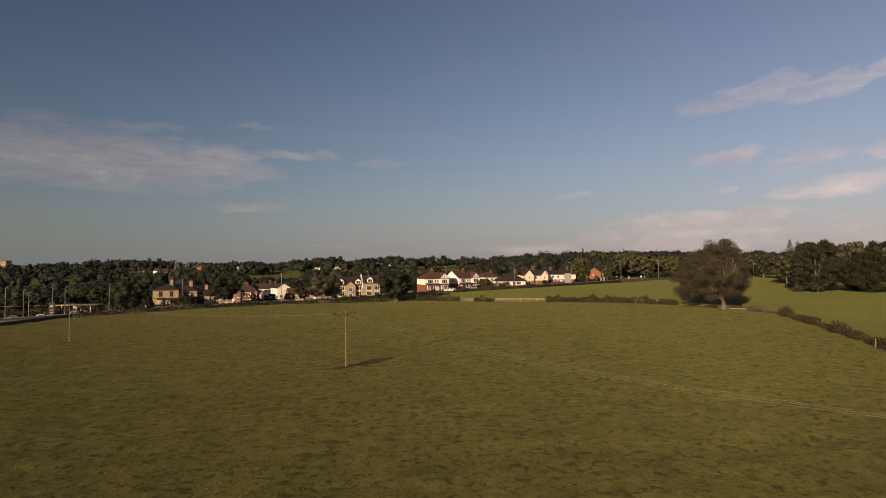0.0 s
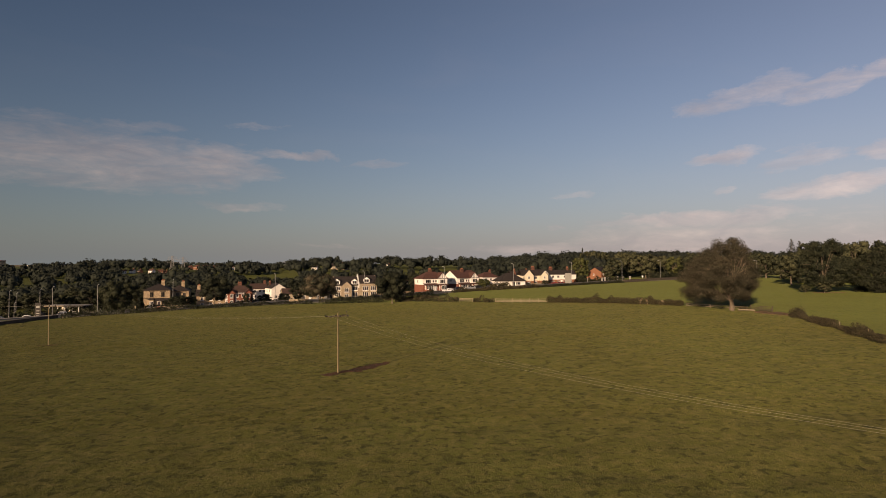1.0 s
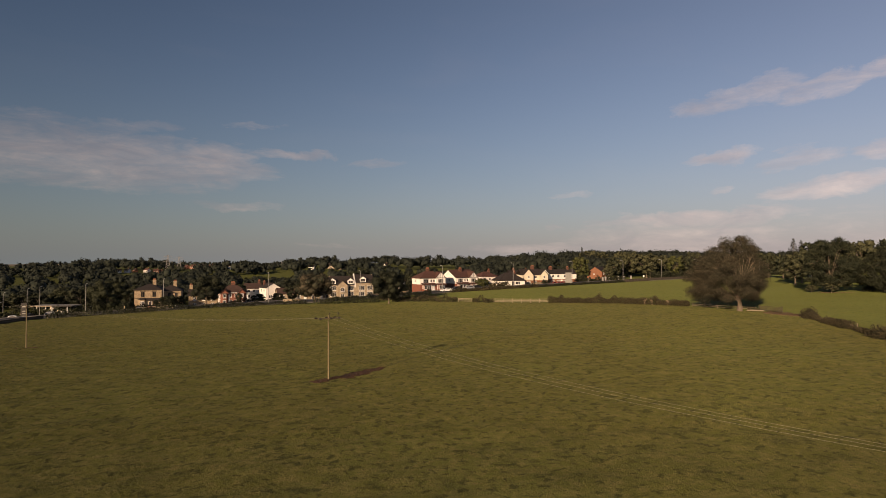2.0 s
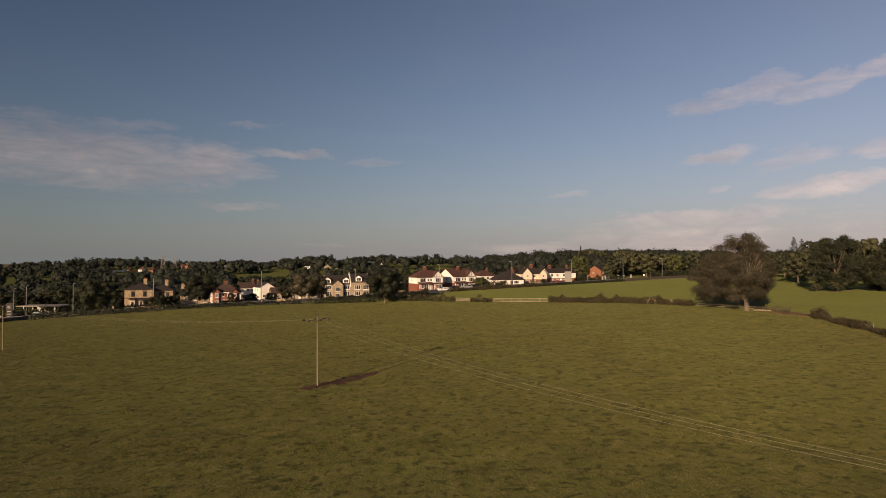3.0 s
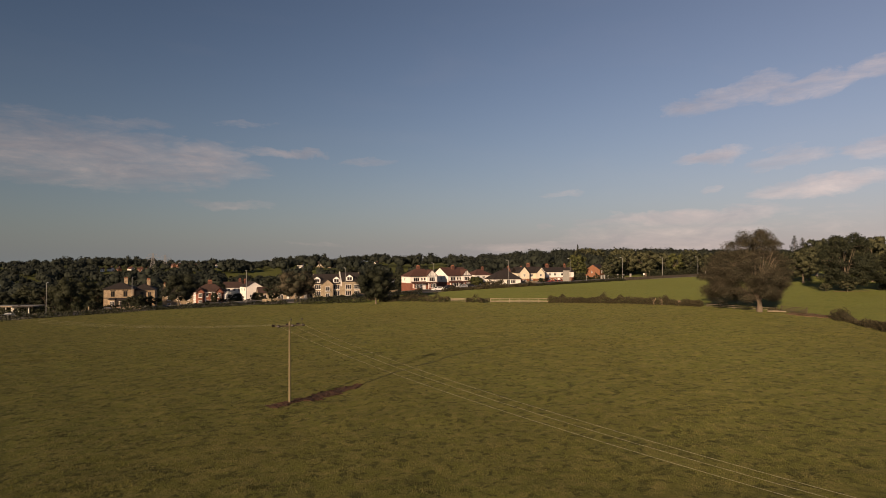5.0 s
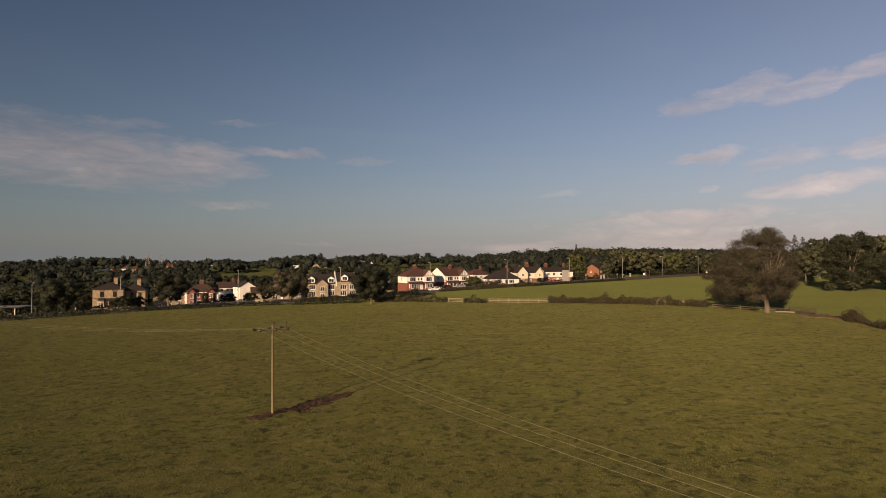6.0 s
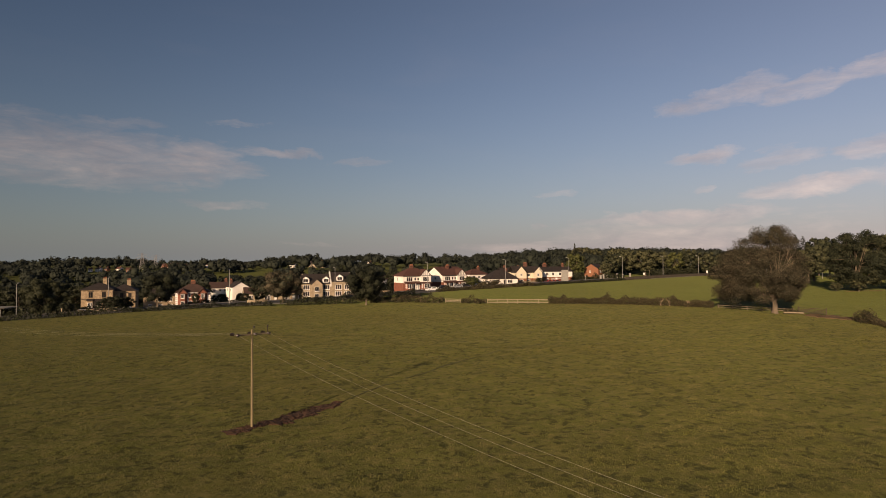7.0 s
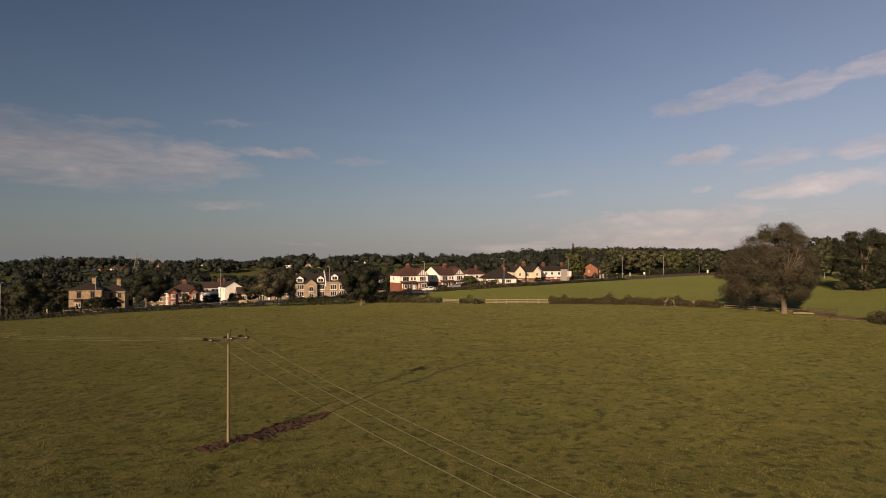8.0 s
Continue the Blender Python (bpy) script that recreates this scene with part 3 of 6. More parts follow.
def tree_meshes(seed, tall, wide, trunk_h, trunk_r, lobes, leaves, leaf, top_heavy=0.5):
    """Trunk and limbs as one bmesh, crown as leaf clumps; origin at the foot."""
    rng = np.random.default_rng(seed)
    bm = bmesh.new()
    fork = trunk_h
    top = fork + (tall - fork) * 0.55
    tube(bm, [(0, 0, -0.6), (0, 0, 0.15), (0.03, 0, 0.8), (0, 0.05, fork * 0.6), (0, 0, fork), (0, 0.3, (fork + top) / 2), (0, -0.2, top)],
         [trunk_r * 1.9, trunk_r * 1.5, trunk_r * 1.05, trunk_r * 0.92, trunk_r * 0.82, trunk_r * 0.45, trunk_r * 0.12], 9)
    centres, radii = [], []
    half = (tall - fork * 0.75) / 2
    mid = fork * 0.75 + half
    for i in range(lobes):
        u = (i + 0.5) / lobes
        zc = -1.0 + 1.9 * u
        a = i * 2.39996 + rng.uniform(-0.4, 0.4)
        prof = math.sqrt(max(0.05, 1 - abs(zc - (top_heavy - 0.5)) ** 2.2))
        rr = rng.uniform(0.25, 0.86) ** 0.7 * prof * wide / 2
        c = np.array([rr * math.cos(a), rr * math.sin(a), mid + zc * half * 0.82])
        centres.append(c)
        radii.append(rng.uniform(0.17, 0.30) * wide / 2 * (1.15 - 0.3 * abs(zc)) * (18 / max(18, lobes)) ** 0.27)
        if i % 3 == 0 or lobes < 14:
            q0 = rng.uniform(0.0, 0.75) if c[2] > fork + 2 else rng.uniform(-0.12, 0.1)
            s = Vector((0, 0, min(fork + (top - fork) * q0, c[2] + 0.5)))
            e = Vector(c)
            m1 = s.lerp(e, 0.35) + Vector((0, 0, 0.10 * (e - s).length))
            m2 = s.lerp(e, 0.7) + Vector((rng.uniform(-.3, .3), rng.uniform(-.3, .3), 0.08 * (e - s).length))
            k0 = 1.0 if c[2] > fork + 3 else 0.5
            tube(bm, [s, m1, m2, e], [trunk_r * 0.30 * k0, trunk_r * 0.21 * k0, trunk_r * 0.13 * k0, trunk_r * 0.04], 6)
            for k in range(2):
                q = m2 + Vector(np.clip(rng.normal(size=3), -1.1, 1.1)) * wide * 0.08
                tube(bm, [m1.lerp(m2, 0.4), m1.lerp(q, 0.6) + Vector((0, 0, 0.2)), q], [trunk_r * 0.16 * k0, trunk_r * 0.10 * k0, trunk_r * 0.04], 5)
    centres.append(np.array([0, 0, mid + half * 0.45]))
    radii.append(wide * 0.16)
    v, f, nr = leaf_cards(rng, centres, radii, leaves, leaf)
    cv, cf, cn = lobe_cores(rng, centres, radii)
    v, f, nr = np.concatenate([v, cv]), np.concatenate([f, cf + len(v)]), np.concatenate([nr, cn])
    return bm, v, f, nr


def lobe_cores(rng, centres, radii, share=0.78, squash=0.8, n=8, m=5):
    """Dense inner foliage of a crown: lumpy round masses under the leaf clumps."""
    vs, fs, ns, at = [], [], [], 0
    t, u = np.meshgrid(np.linspace(0, 2 * np.pi, n, endpoint=False), np.linspace(0.12, np.pi - 0.12, m), indexing="ij")
    d = np.stack([np.cos(t) * np.sin(u), np.sin(t) * np.sin(u), np.cos(u)], -1).reshape(-1, 3)
    quads = np.array([(i * m + j, i * m + j + 1, (i + 1) % n * m + j + 1, (i + 1) % n * m + j) for i in range(n) for j in range(m - 1)])
    for c, r in zip(centres, radii):
        vs.append(np.asarray(c) + d * (r * share * rng.uniform(0.8, 1.15, (len(d), 1))) * np.array([1, 1, squash]))
        ns.append(d)
        fs.append(quads + at)
        at += len(d)
    return np.concatenate(vs), np.concatenate(fs), np.concatenate(ns).astype(np.float32)


def field_oak(x, y, seed, profile, deep, trunk_h, trunk_r, lobes, leaves, leaf, mat, label, low=2.6, gap=None):
    """A ragged old oak; profile: height and reach to either side. Limbs fork from a short trunk and carry clumps of foliage with gaps between."""
    t = thing("oak", pose(x, y, ground_z(x, y) - 0.1), label, "tree")
    rng = np.random.default_rng(seed)
    zs, lefts, rights = (np.array(q, float) for q in zip(*profile))
    top = zs[-1]
    bm = bmesh.new()
    tube(bm, [(0, 0, -0.6), (0, 0, 0.1), (0.04, 0, 0.8), (0.1, 0.05, trunk_h * 0.7), (-0.1, 0, trunk_h), (-0.6, 0.2, trunk_h + (top - trunk_h) * 0.35), (-1.0, -0.1, top * 0.72)],
         [trunk_r * 1.9, trunk_r * 1.5, trunk_r * 1.1, trunk_r, trunk_r * 0.9, trunk_r * 0.5, trunk_r * 0.14], 10)
    mains = []
    for k in range(11):
        a = k * 2.399 + rng.uniform(-0.3, 0.3)
        z = trunk_h + (top - trunk_h) * (0.20 + 0.70 * (k + 0.5) / 11)
        c = math.cos(a)
        reach = (np.interp(z, zs, rights) if c > 0 else np.interp(z, zs, lefts)) * 0.58
        e = Vector((c * reach, math.sin(a) * deep * 0.6 * reach / max(rights.max(), lefts.max()), z))
        s0 = Vector((-0.1 - 0.5 * k / 11, 0, trunk_h * (0.8 + 0.06 * k)))
        m1 = s0.lerp(e, 0.35) + Vector((rng.uniform(-.4, .4), rng.uniform(-.4, .4), 0.06 * (e - s0).length))
        m2 = s0.lerp(e, 0.7) + Vector((rng.uniform(-.6, .6), rng.uniform(-.6, .6), 0.05 * (e - s0).length))
        tube(bm, [s0, m1, m2, e], [trunk_r * 0.34, trunk_r * 0.22, trunk_r * 0.14, trunk_r * 0.05], 7)
        mains += [m1, m1.lerp(m2, 0.5), m2, m2.lerp(e, 0.5), e]
    centres, radii = [], []
    while len(centres) < lobes:
        z = rng.uniform(low, top - 0.5)
        a = rng.uniform(0, 2 * math.pi)
        c, sn = math.cos(a), math.sin(a)
        reach = float(np.interp(z, zs, rights) if c > 0 else np.interp(z, zs, lefts))
        if rng.uniform(0, 1) > reach / max(rights.max(), lefts.max()) + 0.15:
            continue
        r = rng.uniform(0.75, 1.75) * (0.75 + 0.25 * reach / 8)
        u = rng.uniform(0.25, 1.0) ** 0.45
        centres.append(np.array([c * u * max(reach - r * 0.7, 0.4), sn * u * max(reach - r * 0.7, 0.4) * deep / max(rights.max(), lefts.max()), z]))
        radii.append(r)
    # inner foliage round the trunk
    for k in range(lobes // 6):
        a, u = k * 2.399, rng.uniform(0.1, 0.75)
        z = rng.uniform(low + 0.3, top * 0.46)
        reach = float(np.interp(z, zs, rights) if math.cos(a) > 0 else np.interp(z, zs, lefts))
        centres.append(np.array([math.cos(a) * u * reach, math.sin(a) * u * deep * 0.8, z]))
        radii.append(rng.uniform(0.9, 1.6))
    for i in range(0, lobes, 2):
        e = Vector(centres[i])
        s0 = min(mains, key=lambda q: (q - e).length + (2.0 if q.z > e.z + 0.5 else 0.0))
        m1 = s0.lerp(e, 0.5) + Vector((rng.uniform(-.3, .3), rng.uniform(-.3, .3), rng.uniform(0, .4)))
        tube(bm, [s0, m1, e, e + (e - s0).normalized() * radii[i] * 0.8], [trunk_r * 0.13, trunk_r * 0.10, trunk_r * 0.06, trunk_r * 0.02], 5)
    part("trunk", bm, BARK, t)
    v, f, nr = leaf_cards(rng, centres, radii, leaves, leaf, 0.72)
    if gap:
        # thin foliage in front of an open fork, whose limbs have sunlight put into their pale bark
        gx, gz, rx, rz = gap
        c = v.reshape(-1, 4, 3).mean(1)
        q = ((c[:, 0] - gx) / rx) ** 2 + ((c[:, 2] - gz) / rz) ** 2
        k4 = np.repeat((c[:, 1] > 0.3) | (q > rng.uniform(0.25, 1.4, len(c))), 4)
        v, nr = v[k4], nr[k4]
        f = np.arange(len(v)).reshape(-1, 4)
        bm = bmesh.new()
        for ex, ez, ey in ((-0.95, 0.75, -1.6), (0.45, 1.05, -1.9), (1.1, 0.55, -1.2), (-0.25, 1.2, -1.4), (0.9, -0.1, -1.8)):
            a = Vector((gx * 0.8, -0.4, gz - rz * 1.1))
            e = Vector((gx + ex * rx, ey, gz + ez * rz))
            m1 = a.lerp(e, 0.4) + Vector((rng.uniform(-.5, .5), -0.5, rng.uniform(-.5, .2)))
            m2 = a.lerp(e, 0.75) + Vector((rng.uniform(-.6, .6), -0.3, rng.uniform(-.3, .3)))
            tube(bm, [a, m1, m2, e], [trunk_r * 0.20, trunk_r * 0.15, trunk_r * 0.11, trunk_r * 0.05], 6)
            for w in range(3):
                q = m2 + Vector((rng.uniform(-1.3, 1.3), rng.uniform(-.6, .3), rng.uniform(0.5, 1.8)))
                tube(bm, [m1.lerp(m2, 0.6), m2.lerp(q, 0.5), q], [trunk_r * 0.09, trunk_r * 0.07, trunk_r * 0.03], 5)
        part("limb", bm, BARK_LIT, t, "forked limbs in a sunlit bark tone seen through the leaves")
    raw_part("crown", v, f, mat, t, normals=nr)
    return t


def make_tree(name, x, y, seed, tall, wide, trunk_h, trunk_r, lobes, leaves, leaf, mat, label, turn=0.0, group="", sink=0.1, top_heavy=0.5):
    t = thing(name, pose(x, y, ground_z(x, y) - sink, 0, 0, turn), label, "tree", group)
    bm, v, f, nr = tree_meshes(seed, tall, wide, trunk_h, trunk_r, lobes, leaves, leaf, top_heavy=top_heavy)
    part("trunk", bm, BARK, t)
    raw_part("crown", v, f, mat, t, normals=nr)
    return t


# ---------------------------------------------------------------- house parts


def walls(h, x0, x1, y0, y1, z0, z1, mat, gable="", ridge=0.0, label=""):
    """A block of wall; gable: '' or the axis of the ridge, 'x' or 'y', with the ridge's height."""
    bm = bmesh.new()
    box(bm, x0, x1, y0, y1, z0, z1)
    if gable == "x":
        ym = (y0 + y1) / 2
        for a, b in ((x0, x0 + 0.3), (x1 - 0.3, x1)):
            prism(bm, [(a, y0, z1), (a, y1, z1), (a, ym, ridge)], (b - a, 0, 0))
    elif gable == "y":
        xm = (x0 + x1) / 2
        for a, b in ((y0, y0 + 0.3), (y1 - 0.3, y1)):
            prism(bm, [(x0, a, z1), (x1, a, z1), (xm, a, ridge)], (0, b - a, 0))
    return part("wall", bm, mat, h, label)


def prism(bm, pts, shift):
    s = Vector(shift)
    lo = [bm.verts.new(p) for p in pts]
    hi = [bm.verts.new(Vector(p) + s) for p in pts]
    n = len(pts)
    bm.faces.new(lo)
    bm.faces.new(hi[::-1])
    for i in range(n):
        bm.faces.new((lo[i], hi[i], hi[(i + 1) % n], lo[(i + 1) % n]))
    bmesh.ops.recalc_face_normals(bm, faces=bm.faces)


def gable_roof(h, x0, x1, y0, y1, ze, zr, axis, mat, over=0.35, thick=0.18, label=""):
    bm = bmesh.new()
    if axis == "x":
        ym, half = (y0 + y1) / 2, (y1 - y0) / 2
        drop = (zr - ze) / half * over
        prism(bm, [(x0 - over, y0 - over, ze - drop), (x0 - over, ym, zr), (x0 - over, y1 + over, ze - drop),
                   (x0 - over, y1 + over, ze - drop + thick), (x0 - over, ym, zr + thick), (x0 - over, y0 - over, ze - drop + thick)], (x1 - x0 + 2 * over, 0, 0))
    else:
        xm, half = (x0 + x1) / 2, (x1 - x0) / 2
        drop = (zr - ze) / half * over
        prism(bm, [(x0 - over, y0 - over, ze - drop), (xm, y0 - over, zr), (x1 + over, y0 - over, ze - drop),
                   (x1 + over, y0 - over, ze - drop + thick), (xm, y0 - over, zr + thick), (x0 - over, y0 - over, ze - drop + thick)], (0, y1 - y0 + 2 * over, 0))
    return part("roof", bm, mat, h, label)


def hip_roof(h, x0, x1, y0, y1, ze, zr, mat, over=0.4, label="", flat=0.0):
    bm = bmesh.new()
    a, b, c, d = x0 - over, x1 + over, y0 - over, y1 + over
    run = min(b - a, d - c) / 2 * (1 - flat)
    base = [bm.verts.new(p) for p in ((a, c, ze), (b, c, ze), (b, d, ze), (a, d, ze))]
    low = [bm.verts.new((v.co.x, v.co.y, ze - 0.16)) for v in base]
    if b - a >= d - c:
        ym = (c + d) / 2
        r0, r1 = bm.verts.new((a + run, ym, zr)), bm.verts.new((b - run, ym, zr))
        fs = [(base[0], base[1], r1, r0), (base[1], base[2], r1), (base[2], base[3], r0, r1), (base[3], base[0], r0)]
    else:
        xm = (a + b) / 2
        r0, r1 = bm.verts.new((xm, c + run, zr)), bm.verts.new((xm, d - run, zr))
        fs = [(base[0], base[1], r0), (base[1], base[2], r1, r0), (base[2], base[3], r1), (base[3], base[0], r0, r1)]
    for f in fs:
        bm.faces.new(f)
    for i in range(4):
        bm.faces.new((low[i], low[(i + 1) % 4], base[(i + 1) % 4], base[i]))
    bm.faces.new(low[::-1])
    bmesh.ops.recalc_face_normals(bm, faces=bm.faces)
    return part("roof", bm, mat, h, label)


def chimney(h, x, y, z0, z1, w, d, mat, pots=2):
    z1 -= 0.35
    bm = bmesh.new()
    box(bm, x - w / 2, x + w / 2, y - d / 2, y + d / 2, z0, z1)
    box(bm, x - w / 2 - 0.08, x + w / 2 + 0.08, y - d / 2 - 0.08, y + d / 2 + 0.08, z1 - 0.3, z1 - 0.08)
    c = part("chimney", bm, CHIMNEY_BRICK if mat in (BRICK, BRICK_ORANGE) else mat, h)
    for i in range(pots):
        px = x + (i - (pots - 1) / 2) * w / max(pots, 1) * 0.9
        bm = bmesh.new()
        tube(bm, [(px, y, z1 - 0.02), (px, y, z1 + 0.45), (px, y, z1 + 0.5)], [0.13, 0.11, 0.15], 7)
        part("chimney_pot", bm, POT, c)
    return c


def window(h, x, z, w, t, y, bars=1, frame_mat=None, side="front", sill=True):
    """A framed window on the front (plane y) or on a side wall (plane x = y), x along the wall, z its foot."""
    fm = frame_mat or TRIM
    e = 0.09

    def bx(bm, a, b, d0, d1, z0, z1):
        if side == "front":
            box(bm, a, b, y - d1, y - d0, z0, z1)
        elif side == "left":
            box(bm, y - d1, y - d0, a, b, z0, z1)
        else:
            box(bm, y + d0, y + d1, a, b, z0, z1)

    bm = bmesh.new()
    bx(bm, x - w / 2, x + w / 2, -0.05, 0.06, z + t - e, z + t)
    bx(bm, x - w / 2, x + w / 2, -0.05, 0.06, z, z + e)
    bx(bm, x - w / 2, x - w / 2 + e, -0.05, 0.06, z + e, z + t - e)
    bx(bm, x + w / 2 - e, x + w / 2, -0.05, 0.06, z + e, z + t - e)
    for i in range(bars):
        xc = x - w / 2 + w * (i + 1) / (bars + 1)
        bx(bm, xc - 0.035, xc + 0.035, -0.05, 0.05, z + e, z + t - e)
    f = part("window", bm, fm, h)
    bm = bmesh.new()
    bx(bm, x - w / 2 + e, x + w / 2 - e, -0.02, 0.015, z + e, z + t - e)
    part("pane", bm, GLASS, f)
    if sill:
        bm = bmesh.new()
        bx(bm, x - w / 2 - 0.1, x + w / 2 + 0.1, -0.02, 0.14, z - 0.1, z)
        part("sill", bm, fm, f)
    return f


def door(h, x, z, y, mat, w=0.95, t=2.05):
    bm = bmesh.new()
    box(bm, x - w / 2, x + w / 2, y - 0.04, y + 0.03, z, z + t)
    for s in (-0.2, 0.2):
        box(bm, x + s * w - 0.14, x + s * w + 0.14, y - 0.06, y - 0.03, z + 0.3, z + 0.9)
    d = part("door", bm, mat, h)
    bm = bmesh.new()
    box(bm, x + w / 2 - 0.14, x + w / 2 - 0.09, y - 0.1, y - 0.03, z + 0.95, z + 1.1)
    part("handle", bm, STEEL, d)
    bm = bmesh.new()
    box(bm, x - w / 2 - 0.08, x - w / 2, y - 0.07, y + 0.02, z, z + t + 0.08)
    box(bm, x + w / 2, x + w / 2 + 0.08, y - 0.07, y + 0.02, z, z + t + 0.08)
    box(bm, x - w / 2, x + w / 2, y - 0.07, y + 0.02, z + t, z + t + 0.08)
    part("frame", bm, TRIM, d)


def bay(h, x, y, w, deep, z0, z1, mat, roof_mat, window_z=(0.9,), t=1.2):
    """A canted bay with its own little roof."""
    bm = bmesh.new()
    pts = [(x - w / 2, y + 0.02, z0), (x - w / 2 + deep * 0.7, y - deep, z0), (x + w / 2 - deep * 0.7, y - deep, z0), (x + w / 2, y + 0.02, z0)]
    prism(bm, pts, (0, 0, z1 - z0))
    b = part("bay", bm, mat, h)
    bm = bmesh.new()
    o = 0.25
    low = [bm.verts.new(p) for p in ((x - w / 2 - o, y + 0.02, z1), (x - w / 2 + deep * 0.6, y - deep - o, z1), (x + w / 2 - deep * 0.6, y - deep - o, z1), (x + w / 2 + o, y + 0.02, z1))]
    top = [bm.verts.new(p) for p in ((x - w / 2 + 0.4, y + 0.02, z1 + 0.7), (x + w / 2 - 0.4, y + 0.02, z1 + 0.7))]
    for f in ((low[0], low[1], top[0]), (low[1], low[2], top[1], top[0]), (low[2], low[3], top[1]), (low[3], low[2], low[1], low[0]), (low[0], top[0], top[1], low[3])):
        bm.faces.new(f)
    bmesh.ops.recalc_face_normals(bm, faces=bm.faces)
    part("bay_roof", bm, roof_mat, b)
    for z in window_z:
        window(b, x, z, w - deep * 1.6, t, y - deep, 2)
    return b


def road_turn(x):
    return math.degrees(math.atan(0.55 + 0.0022 * x))


def house_at(name, x, y, z, label, turn=0.0, group=""):
    return thing(name, pose(x, y, z, 0, 0, road_turn(x) + turn), label, "house", group)


def timbered_gable(h, x0, x1, y, ze, zr, boards=5):
    """White gable face with black timbers, as a part in front of a roof."""
    bm = bmesh.new()
    prism(bm, [(x0, y, ze), (x1, y, ze), ((x0 + x1) / 2, y, zr)], (0, 0.35, 0))
    g = part("gable", bm, RENDER_WHITE, h, "white gable with black timbers")
    xm = (x0 + x1) / 2
    for i in range(boards):
        xb = x0 + (x1 - x0) * (i + 1) / (boards + 1)
        zt = ze + (zr - ze) * (1 - abs(xb - xm) / ((x1 - x0) / 2))
        bm = bmesh.new()
        box(bm, xb - 0.07, xb + 0.07, y - 0.05, y + 0.02, ze, zt - 0.1)
        part("timber", bm, BLACK_TIMBER, g)
    bm = bmesh.new()
    box(bm, x0, x1, y - 0.06, y + 0.02, ze - 0.12, ze + 0.1)
    part("timber", bm, BLACK_TIMBER, g)


def garden_wall(name, x0, y0, x1, y1, tall, mat, label, thick=0.3):
    """A low wall that follows the ground, capped."""
    n = max(2, int(math.hypot(x1 - x0, y1 - y0) / 2.5))
    w = thing(name, pose(0, 0, 0), label, "wall")
    dx, dy = x1 - x0, y1 - y0
    ln = math.hypot(dx, dy)
    nx, ny = -dy / ln * thick / 2, dx / ln * thick / 2
    for nm, lo, hi, grow in (("wall", -0.6, tall, 1.0), ("coping", tall, tall + 0.1, 1.35)):
        v, f = [], []
        for i in range(n + 1):
            x, y = x0 + dx * i / n, y0 + dy * i / n
            z = ground_z(x, y)
            v += [(x - nx * grow, y - ny * grow, z + lo), (x + nx * grow, y + ny * grow, z + lo), (x + nx * grow, y + ny * grow, z + hi), (x - nx * grow, y - ny * grow, z + hi)]
            if i:
                a, b = 4 * (i - 1), 4 * i
                f += [(a + k, a + (k + 1) % 4, b + (k + 1) % 4, b + k) for k in range(4)]
        f += [(3, 2, 1, 0), (4 * n, 4 * n + 1, 4 * n + 2, 4 * n + 3)]
        raw_part(nm, v, f, mat, w)
    return w


